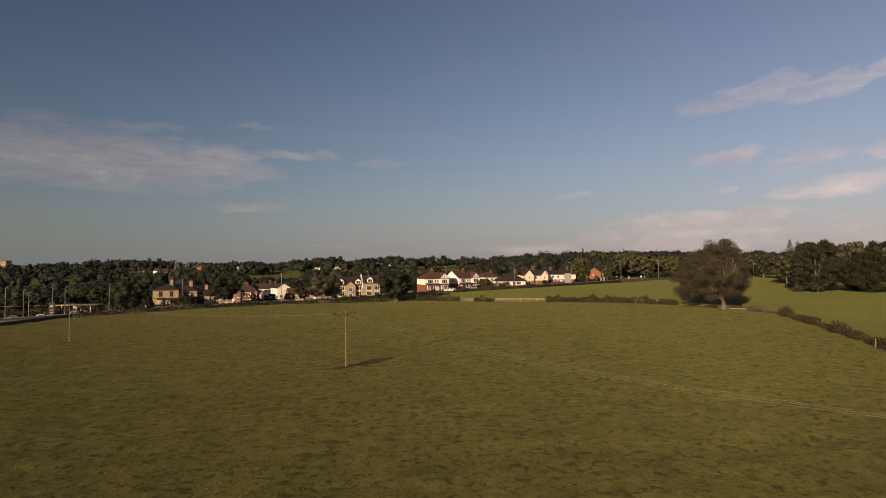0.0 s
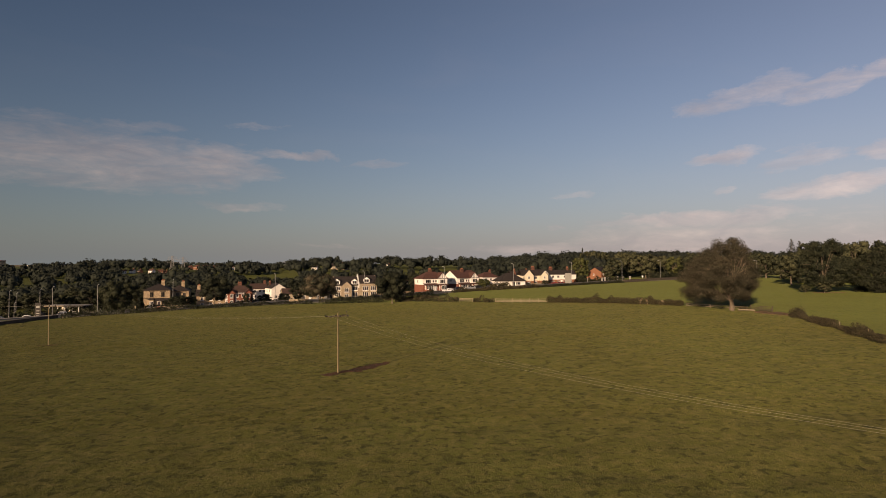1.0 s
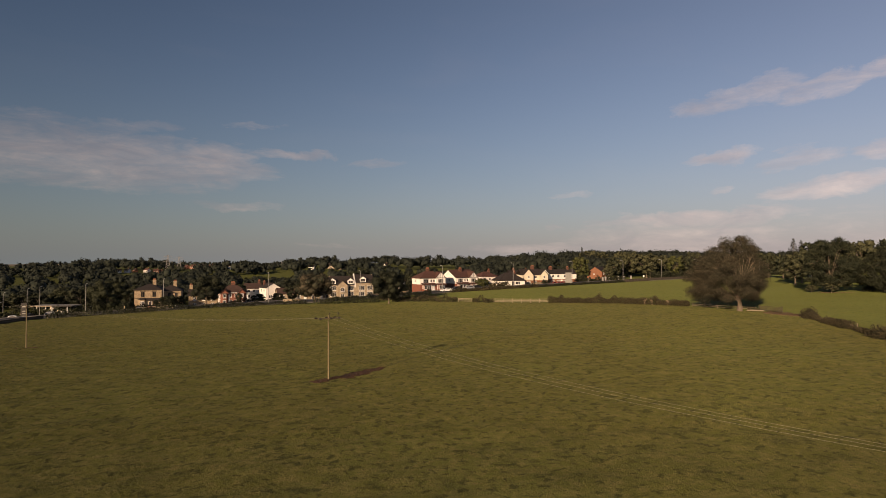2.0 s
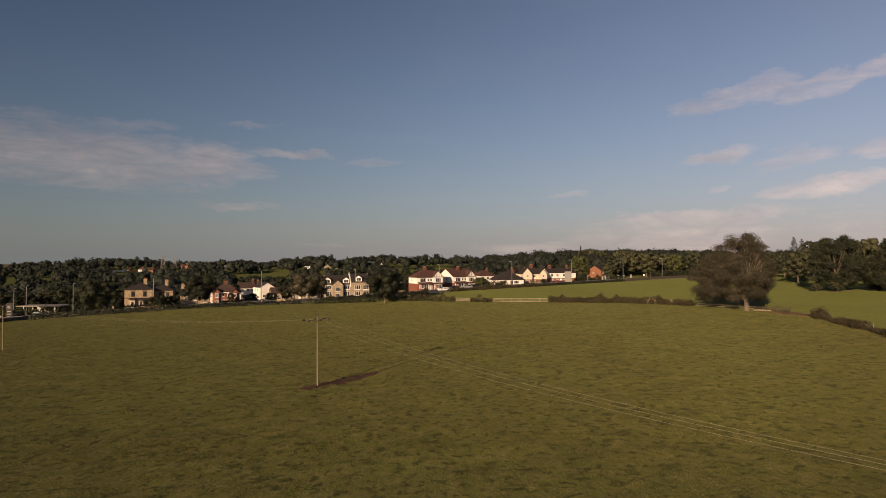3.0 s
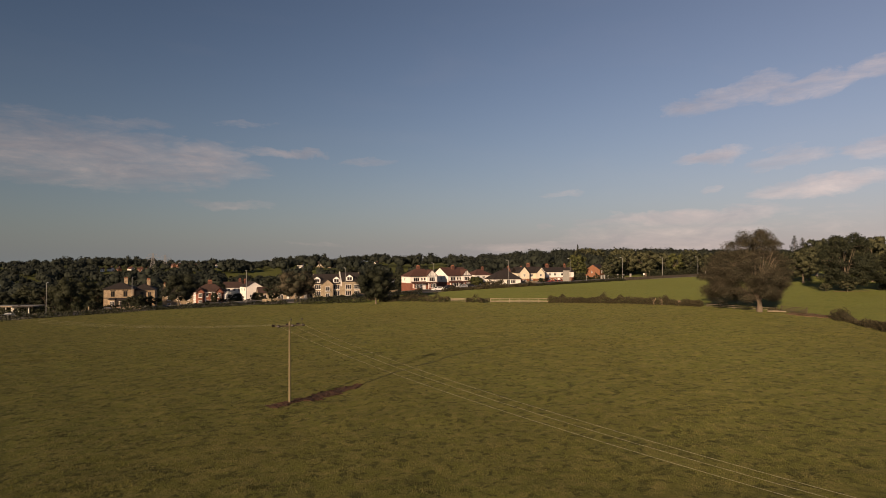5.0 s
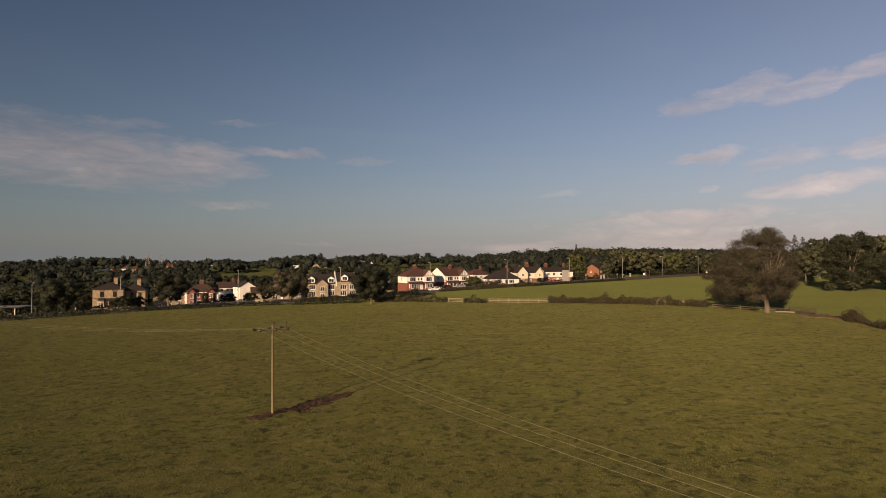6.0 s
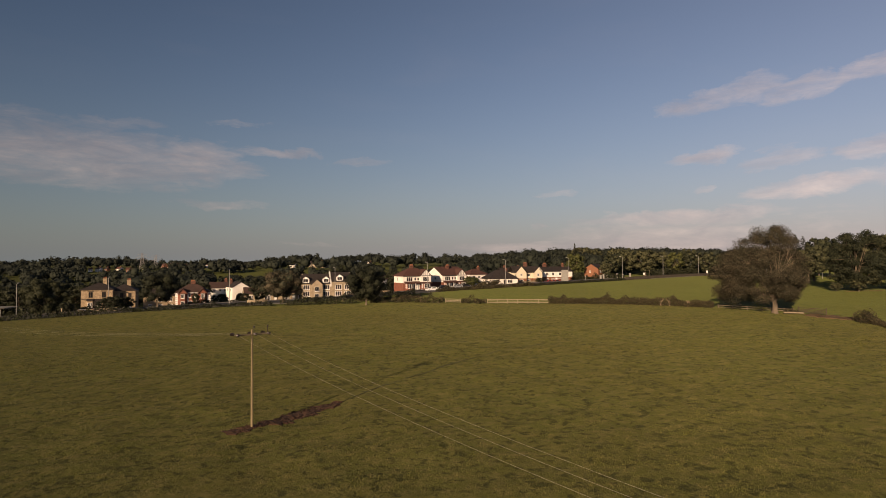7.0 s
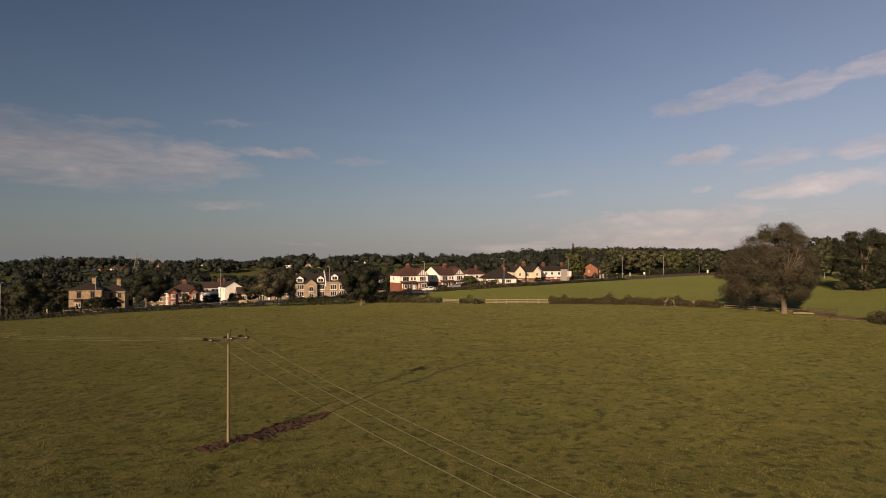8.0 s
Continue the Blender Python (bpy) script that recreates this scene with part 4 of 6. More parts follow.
# ---------------------------------------------------------------- the houses along the road


def stone_villas():
    h = house_at("stone_villa", -114.8, 243, -4.44, "honey stone villa with a hipped slate roof", 2)
    h.scale = (0.98, 1.09, 1.09)
    walls(h, -4.9, 4.9, -4.5, 4.5, -3, 6.2, STONE)
    hip_roof(h, -4.9, 4.9, -4.5, 4.5, 6.2, 8.2, SLATE)
    chimney(h, 1.6, 0.5, 6.4, 9.899999999999999, 1.25, 0.9, STONE, 3)
    for x in (-1.9, 2.2):
        window(h, x, 3.6, 1.35, 1.85, -4.5, 1, OLD_WOOD)
        bm = bmesh.new()
        box(bm, x - 0.95, x + 0.95, -4.58, -4.48, 5.55, 5.8)
        part("lintel", bm, DARK_STONE, h)
    bm = bmesh.new()
    box(bm, -4.97, 4.97, -4.57, -4.48, 3.05, 3.25)
    part("string_course", bm, DARK_STONE, h)
    bay(h, -1.9, -4.5, 3.0, 1.0, -1.5, 2.6, STONE, SLATE, (0.7,), 1.4)
    window(h, 2.6, 0.8, 1.3, 1.6, -4.5, 1, OLD_WOOD)
    door(h, 0.8, 0, -4.5, DOOR_DARK)
    bm = bmesh.new()
    prism(bm, [(-0.4, -6.6, 2.3), (4.4, -6.6, 2.3), (4.4, -4.45, 3.1), (-0.4, -4.45, 3.1)], (0, 0, 0.12))
    porch = part("porch_roof", bm, SLATE, h, "dark lean-to porch roof")
    for u in (-0.2, 4.2):
        bm = bmesh.new()
        box(bm, u - 0.1, u + 0.1, -6.55, -6.35, -1.2, 2.4)
        part("porch_post", bm, BLACK_TIMBER, porch)
    window(h, 0, 3.6, 1.0, 1.5, -4.9, 1, side="left")
    h = house_at("stone_villa", -108.0, 248, -4.81, "second honey stone villa set back behind a shrub", 2)
    h.scale = (0.98, 1.09, 1.09)
    walls(h, -3.2, 3.4, -3.5, 4.5, -3, 6.0, STONE, label="honey stone front block")
    walls(h, -4.6, -3.2, -1.5, 4.5, -3, 6.0, STONE, label="recessed stone side block")
    hip_roof(h, -4.6, 3.4, -3.5, 4.5, 6.0, 8.0, SLATE)
    chimney(h, 0.8, 0.5, 6.2, 9.7, 1.25, 0.9, STONE, 3)
    for x in (-1.0, 1.6):
        window(h, x, 3.6, 1.1, 1.6, -3.5, 1, OLD_WOOD)
        window(h, x, 0.8, 1.2, 1.6, -3.5, 1, OLD_WOOD)
    door(h, -3.9, 0, -1.5, DOOR_DARK)
    h = house_at("stone_cottage", -94.2, 245, -4.59, "stone house with an end chimney behind a tree", 0)
    h.scale = (1.09, 1.09, 1.09)
    walls(h, -5.0, 5, -3, 4, -3, 4.2, STONE, "x", 6.4)
    gable_roof(h, -5.0, 5, -3, 4, 4.2, 6.4, "x", SLATE)
    chimney(h, -4.4, 0.5, 3.0, 8.2, 1.1, 0.9, STONE, 2)
    for x in (-3, 0, 3):
        window(h, x, 2.3, 1.0, 1.3, -3, 1)
        window(h, x, 0.0, 1.1, 1.4, -3, 1)


def bay_semis(x, y, z, label, turn=0.0):
    h = house_at("semi_detached_house", x, y, z, label, turn)
    walls(h, -5.4, 5.4, -4, 4, -2, 2.4, BRICK)
    walls(h, -5.39, 5.39, -3.99, 4, 2.4, 5.0, BRICK, label="red brick upper storey")
    hip_roof(h, -5.4, 5.4, -4, 4, 5.0, 7.7, BROWN_TILE)
    chimney(h, 0, 0.4, 6.4, 9.0, 1.5, 0.8, BRICK, 4)
    bm = bmesh.new()
    box(bm, -5.8, 5.8, -4.46, -4.38, 4.80, 4.98)
    part("gutter", bm, TRIM, h)
    for s in (-1, 1):
        bay(h, s * 3.1, -4, 2.9, 1.1, -1, 4.7, BRICK, BROWN_TILE, (0.7, 3.1), 1.5)
        gable_roof(h, s * 3.1 - 1.5, s * 3.1 + 1.5, -5.3, -1.2, 4.75, 6.3, "y", RED_TILE, 0.2, label="small red-tiled front gable")
        bm = bmesh.new()
        prism(bm, [(s * 3.1 - 1.35, -5.15, 4.72), (s * 3.1 + 1.35, -5.15, 4.72), (s * 3.1, -5.15, 6.1)], (0, 0.3, 0))
        part("gable", bm, BRICK, h)
        window(h, s * 1.0, 3.3, 0.9, 1.2, -4, 0)
        door(h, s * 0.8, 0.1, -4, DOOR_DARK)
        for u, w in ((1.48, 0.22), (5.1, 0.3), (4.7, 0.16)):
            for k in range(7):
                bm = bmesh.new()
                ww = w * (1.0 if k % 2 else 0.72)
                box(bm, s * u - ww, s * u + ww, -4.06, -3.98, 0.1 + k * 0.69, 0.72 + k * 0.69)
                part("quoin", bm, TRIM, h)
    window(h, 0, 3.2, 0.9, 1.2, -5.4, 1, side="left")
    return h


def white_gable_house():
    h = house_at("white_gable_house", -74.5, 268, -1.85, "white rendered house with its gable to the road", 14)
    walls(h, -3.3, 3.3, -4.3, 4.3, -3.5, 3.7, RENDER_WHITE, "y", 5.7)
    gable_roof(h, -3.3, 3.3, -4.3, 4.3, 3.7, 5.7, "y", SLATE, 0.15)
    window(h, 1.0, 2.0, 0.8, 1.2, -4.3, 1)
    window(h, -1.3, -0.6, 1.4, 1.3, -4.3, 1)
    for y in (-2.0, 1.5):
        window(h, y, 2.0, 1.1, 1.2, -3.3, 1, side="left")
    chimney(h, -1.5, 3.2, 4, 6.8, 0.8, 0.7, BRICK, 2)
    h = house_at("white_house", -84.7, 276, -2.56, "white rendered house with a brown tiled roof", 5)
    walls(h, -3.4, 3.4, -3.5, 3.5, -3.5, 3.9, RENDER_WHITE, "x", 6.0)
    gable_roof(h, -3.4, 3.4, -3.5, 3.5, 3.9, 6.0, "x", BROWN_TILE)
    for x in (-2.0, 0.2, 2.2):
        window(h, x, 2.3, 1.0, 1.1, -3.5, 1)
        window(h, x, -0.2, 1.1, 1.2, -3.5, 1)
    chimney(h, 2.8, 0, 5, 7.6, 1.0, 0.7, BRICK, 2)


def stone_terrace():
    """Low stone cottages half hidden by a broad tree."""
    for x, y in ((-64.9, 256), (-58.9, 258), (-52.6, 260), (-47.2, 262)):
        h = house_at("stone_cottage", x, y, -2.9, "low honey stone cottage with white windows behind a tree", 0, group="stone cottages")
        walls(h, -3.4, 3.4, -3, 4, -2.5, 2.8, CREAM_STONE, "x", 5.0)
        gable_roof(h, -3.4, 3.4, -3, 4, 2.8, 5.0, "x", BROWN_TILE, 0.08)
        window(h, -1.4, 0.3, 2.2, 1.9, -3, 3)
        door(h, 1.6, -0.1, -3, TRIM)
        chimney(h, 2.4, 0.5, 4.3, 6.0, 0.9, 0.7, STONE, 2)


def dormer(h, x, y, z, w, tall):
    bm = bmesh.new()
    prism(bm, [(x - w / 2, y, z), (x + w / 2, y, z), (x + w / 2, y, z + tall), (x, y, z + tall + w * 0.36), (x - w / 2, y, z + tall)], (0, 2.6, 0))
    d = part("dormer", bm, TRIM, h, "white dormer")
    bm = bmesh.new()
    for s in (-1, 1):
        prism(bm, [(x, y - 0.12, z + tall + w * 0.36 + 0.1), (x + s * (w / 2 + 0.2), y - 0.12, z + tall - 0.1), (x + s * (w / 2 + 0.2), y - 0.12, z + tall - 0.02), (x, y - 0.12, z + tall + w * 0.36 + 0.2)], (0, 2.7, 0))
    part("dormer_roof", bm, SLATE, d)
    window(d, x, z + 0.25, w - 0.5, tall - 0.2, y, 1)


def apartments():
    h = house_at("apartment_house", -36.6, 252, -2.17, "cream stone apartment house with white dormers and dark roof", -10)
    walls(h, -9.0, 1.2, -5, 5, -3, 6.2, CREAM_STONE, "x", 9.6)
    walls(h, 1.2, 8.6, -5, 5, -3, 6.8, CREAM_STONE, "x", 10.2, "taller cream stone block")
    gable_roof(h, -9.0, 0.6, -5, 5, 6.2, 9.4, "x", SLATE)
    gable_roof(h, 1.6, 8.6, -5, 5, 6.8, 10.0, "x", SLATE, 0.2)
    walls(h, 0.95, 1.3, -5.3, 5.2, 5.0, 7.0, TRIM, "x", 10.6, "raised pale parapet gable")
    walls(h, -6.0, -2.0, -6.4, -4.9, -3, 5.9, CREAM_STONE, "y", 7.6)
    gable_roof(h, -6.0, -2.0, -6.4, -2.0, 5.9, 7.6, "y", SLATE, 0.2)
    for x, z in ((-7.8, 6.3), (-0.6, 6.3), (4.4, 7.0)):
        dormer(h, x, -4.7, z, 2.4, 1.5)
    for x in (-7.6, -0.5, 3.9, 7.2):
        for z in (-1.0, 1.5, 3.9):
            window(h, x, z, 2.3, 1.75, -5, 2)
    for z in (0.9, 3.4):
        window(h, -4.0, z, 1.5, 1.6, -6.4, 1)
    for z in (0.8, 3.3):
        bm = bmesh.new()
        box(bm, -5.0, -3.0, -7.2, -6.4, z - 0.12, z)
        b = part("balcony", bm, STEEL, h)
        bm = bmesh.new()
        for i in range(9):
            box(bm, -5.0 + i * 0.24, -4.96 + i * 0.24, -7.2, -7.16, z, z + 1.0)
        box(bm, -5.0, -3.0, -7.22, -7.14, z + 1.0, z + 1.06)
        part("railing", bm, DARK_STEEL, b)
    door(h, -3.0, -2.2, -6.4, DOOR_DARK)


def timber_semi(name, x, y, z, label, big_gable):
    h = house_at(name, x, y, z, label, 4 if big_gable else 0)
    back = 6.8 if big_gable else 3.8
    walls(h, -5.6, 5.6, -3.8, back, -1.5, 2.5, BRICK)
    if big_gable:
        walls(h, -5.59, 5.59, -3.79, back, 2.5, 5.0, RENDER_WHITE, "x", 8.0, "white rendered upper storey and gable")
        gable_roof(h, -5.6, 5.6, -3.8, back, 5.0, 8.0, "x", RED_TILE, 0.2)
        bm = bmesh.new()
        for a, b in (((-3.95, 4.86), (1.5, 8.02)), ((6.95, 4.86), (1.5, 8.02))):
            prism(bm, [(-5.86, a[0], a[1]), (-5.86, b[0], b[1]), (-5.86, b[0], b[1] + 0.2), (-5.86, a[0], a[1] + 0.2)], (0.05, 0, 0))
        part("bargeboard", bm, BLACK_TIMBER, h)
    else:
        walls(h, -5.59, 5.59, -3.79, back, 2.5, 5.0, RENDER_WHITE, label="white rendered upper storey")
        hip_roof(h, -5.6, 5.6, -3.8, back, 5.0, 7.7, RED_TILE)
    walls(h, 0.9, 5.2, -4.4, -3.7, 2.5, 5.0, RENDER_WHITE)
    timbered_gable(h, 0.7, 5.4, -4.4, 5.0, 7.2)
    gable_roof(h, 0.8, 5.3, -4.3, -0.5, 5.0, 7.25, "y", RED_TILE, 0.25)
    for x in (-3.2, 3.1):
        front = -3.8 if x < 0 else -4.4
        bay(h, x, front, 3.3, 0.8, -1, 2.3, BRICK, RED_TILE, (0.65,), 1.55)
        window(h, x, 3.0, 2.4, 1.6, front, 2)
        for u in (-1.44, 1.44):
            bm = bmesh.new()
            box(bm, x + u - 0.1, x + u + 0.1, front - 0.46, front - 0.2, 0.65, 2.2)
            part("bay_mullion", bm, TRIM, h)
    for x in (-0.9, 0.3):
        window(h, x, 3.3, 0.8, 1.1, -3.8, 0)
        door(h, x, 0, -3.8, TRIM if x > 0 else DOOR_DARK)
    # a tiled canopy runs along the front over doors and bays
    bm = bmesh.new()
    prism(bm, [(-5.5, -5.35, 2.35), (5.5, -5.35, 2.35), (5.5, -3.75, 2.95), (-5.5, -3.75, 2.95)], (0, 0, 0.12))
    canopy = part("porch_roof", bm, RED_TILE, h, "red-tiled canopy along the front")
    for u in (-1.5, 1.1):
        bm = bmesh.new()
        box(bm, u - 0.06, u + 0.06, -5.25, -5.13, -1.0, 2.4)
        part("porch_post", bm, TRIM, canopy)
    bm = bmesh.new()
    box(bm, -5.75, 0.7, -4.28, -4.2, 4.84, 4.98)
    part("gutter", bm, BLACK_TIMBER, h)
    chimney(h, -0.4, 0.3, 7.0, 9.0, 1.3, 0.8, BRICK, 4)
    window(h, 0.8, 3.2, 0.9, 1.2, -5.6, 1, side="left")
    return h


def upper_houses():
    h = house_at("white_house", 21.1, 280, 1.82, "white rendered house with a hipped red roof")
    walls(h, -4.6, 4.6, -3.6, 3.6, -1.5, 4.8, RENDER_WHITE)
    hip_roof(h, -4.6, 4.6, -3.6, 3.6, 4.8, 7.0, RED_TILE)
    for x in (-2.8, 0, 2.8):
        window(h, x, 3.0, 1.3, 1.2, -3.6, 1)
        window(h, x, 0.5, 1.4, 1.3, -3.6, 1)
    chimney(h, 2.0, 0, 6, 8.2, 1.0, 0.7, BRICK, 2)
    h = house_at("bungalow", 30.4, 268, 2.56, "white bungalow with a large dark hipped roof", -14)
    walls(h, -6, 6, -4.2, 4.2, -1.5, 2.6, RENDER_WHITE)
    hip_roof(h, -6, 6, -4.2, 4.2, 2.6, 6.0, SLATE, 0.5)
    for x in (-3.5, 2.6):
        window(h, x, 0.8, 2.2, 1.3, -4.2, 2)
    bm = bmesh.new()
    box(bm, -0.2, 1.0, -4.26, -4.18, 0, 2.2)
    part("door", bm, BLACK_TIMBER, h)
    chimney(h, 3.0, 0.5, 4.5, 6.6, 0.9, 0.7, BRICK, 2)
    window(h, 0, 0.8, 1.6, 1.2, -6, 1, side="left")
    h = house_at("rendered_terrace", 39.8, 300, 2.16, "white rendered terrace wing with a dark roof", -14)
    walls(h, -6, 6, -3.2, 3.2, -1.5, 4.8, RENDER_WHITE)
    gable_roof(h, -6, 6, -3.2, 3.2, 4.8, 6.8, "x", SLATE)
    for x in (-4, -1.4, 1.4, 4):
        window(h, x, 3.1, 1.2, 1.1, -3.2, 1)
    chimney(h, 3.4, 0, 6, 8.0, 1.0, 0.7, BRICK, 2)
    chimney(h, -3.4, 0, 6, 8.0, 1.0, 0.7, BRICK, 2)
    h = house_at("cream_gabled_house", 43.7, 286, 2.4, "cream rendered house with twin gables over red brick", -14)
    walls(h, -6.4, 6.4, -2.6, 4, -1.5, 2.3, BRICK_ORANGE)
    walls(h, -6.39, 6.39, -2.59, 4, 2.3, 4.8, RENDER_CREAM, label="cream rendered upper storey")
    gable_roof(h, -6.4, 6.4, -2.6, 4, 4.8, 7.4, "x", SLATE, 0.2)
    for x, w in ((-3.9, 5.0), (4.3, 4.0)):
        walls(h, x - w / 2, x + w / 2, -4.2, -2.5, -1.5, 2.3, BRICK_ORANGE)
        walls(h, x - w / 2 + 0.01, x + w / 2 - 0.01, -4.19, -2.5, 2.3, 4.8, RENDER_CREAM, "y", 4.8 + w * 0.52)
        gable_roof(h, x - w / 2, x + w / 2, -4.2, 0.6, 4.8, 4.8 + w * 0.52, "y", SLATE, 0.12)
        window(h, x, 3.2, 1.0, 1.2, -4.2, 1)
        window(h, x, 0.5, 2.0, 1.3, -4.2, 2)
    window(h, 0.4, 3.1, 1.6, 1.2, -2.6, 2)
    window(h, 0.4, 0.5, 1.6, 1.4, -2.6, 2)
    window(h, 1.0, 3.0, 0.8, 1.1, -6.4, 0, side="left")
    chimney(h, 0.6, 0.8, 7, 9.2, 1.6, 0.8, BRICK_ORANGE, 4)
    h = house_at("brick_terrace", 58.7, 296, 2.6, "terrace house, white render over red brick, dark roof", -14)
    walls(h, -7.6, 7.6, -3.4, 3.4, -1.5, 2.4, BRICK_ORANGE)
    walls(h, -7.59, 7.59, -3.39, 3.4, 2.4, 4.9, RENDER_WHITE, "x", 6.9, "pale rendered upper storey")
    gable_roof(h, -7.6, 7.6, -3.4, 3.4, 4.9, 6.9, "x", SLATE, 0.2)
    for x in (-5.6, -2.6, 1.0, 4.2):
        window(h, x, 3.2, 1.3, 1.2, -3.4, 1)
        window(h, x, 0.5, 1.6, 1.3, -3.4, 2)
    chimney(h, -5.0, 0, 6.2, 8.6, 1.6, 0.8, BRICK_ORANGE, 4)
    chimney(h, 4.6, 0, 6.2, 8.6, 1.0, 0.8, BRICK_ORANGE, 3)
    door(h, -0.8, 0, -3.4, TRIM)
    h = house_at("brick_house", 85.6, 325, 3.45, "orange brick house with its gable to the field", 14)
    walls(h, -3.5, 6.0, -3.8, 3.8, -1.5, 4.8, BRICK_ORANGE, "x", 7.2)
    gable_roof(h, -3.5, 6.0, -3.8, 3.8, 4.8, 7.2, "x", SLATE, 0.2)
    for x in (-1, 2, 4.6):
        window(h, x, 3.0, 1.3, 1.2, -3.8, 1)
        window(h, x, 0.4, 1.4, 1.3, -3.8, 1)
    window(h, 0.6, 3.0, 0.6, 0.9, -3.5, 0, side="left")
    h = house_at("white_gable_house", -18.3, 300, 1.29, "small white gabled house with a red roof beyond trees", 32)
    h.scale = (0.85, 0.85, 0.85)
    walls(h, -4, 3, -2.3, 2.3, -2, 3.2, RENDER_WHITE, "x", 5.0)
    gable_roof(h, -4, 3, -2.3, 2.3, 3.2, 5.0, "x", RED_TILE, 0.2)
    window(h, 0, 1.6, 0.9, 1.1, -4, 1, side="left")


stone_villas()
bay_semis(-79.5, 236, -3.48, "bay-fronted red brick semi with white windows, dark hipped roof")
white_gable_house()
stone_terrace()
apartments()
timber_semi("semi_detached_house", -4.3, 244, 1.86, "red-roofed semi, white over brick, black timbered gable", False)
timber_semi("semi_detached_house", 9.2, 256, 1.8, "red-roofed semi with a broad white side gable", True)
upper_houses()

# ---------------------------------------------------------------- the power line


def power_pole(x, y, tall, arm, arm_turn, label, double):
    p = thing("power_pole", pose(x, y, ground_z(x, y)), label, "utility pole", "power line poles")
    bm = bmesh.new()
    tube(bm, [(0, 0, -1), (0, 0, 0), (-0.02, 0, tall * 0.5), (-0.05, 0, tall)], [0.105, 0.098, 0.086, 0.070], 12)
    part("pole", bm, POLE_WOOD, p)
    c, s = math.cos(arm_turn), math.sin(arm_turn)

    def on_arm(u, v, z):
        return Vector((u * c - v * s, u * s + v * c, z))

    bm = bmesh.new()
    z = tall - 0.36
    for v in ((-0.16, 0.16) if double else (-0.15,)):
        a = [bm.verts.new(on_arm(u, v + w, z + q)) for u in (-arm, arm) for w, q in ((-0.035, -0.04), (0.035, -0.04), (0.035, 0.04), (-0.035, 0.04))]
        for f in ((0, 1, 2, 3), (7, 6, 5, 4), (0, 4, 5, 1), (1, 5, 6, 2), (2, 6, 7, 3), (3, 7, 4, 0)):
            bm.faces.new([a[i] for i in f])
    part("crossarm", bm, OLD_WOOD, p, "weathered grey crossarm")
    return p, on_arm, z


def insulator_string(p, start, end, discs=3):
    """Strain insulator: dark discs on a short rod."""
    d = (end - start)
    bm = bmesh.new()
    tube(bm, [start, end], [0.03, 0.03], 6)
    for k in range(discs):
        m = start + d * (0.3 + 0.55 * k / max(1, discs - 1))
        n = d.normalized() * 0.035
        tube(bm, [m - n, m - n * 0.2, m + n], [0.075, 0.112, 0.05], 10)
    part("insulator", bm, INSULATOR, p)


def wire(name, a, b, sag, r=0.0042):
    a, b = Vector(a), Vector(b)
    bm = bmesh.new()
    n = 28
    pts = [a.lerp(b, i / n) - Vector((0, 0, sag * 4 * (i / n) * (1 - i / n))) for i in range(n + 1)]
    tube(bm, pts, [r] * (n + 1), 5)
    w = part(name, bm, WIRE)
    return tagged(w, "thin bare aluminium overhead wire strung between poles", "wire", "overhead wires")


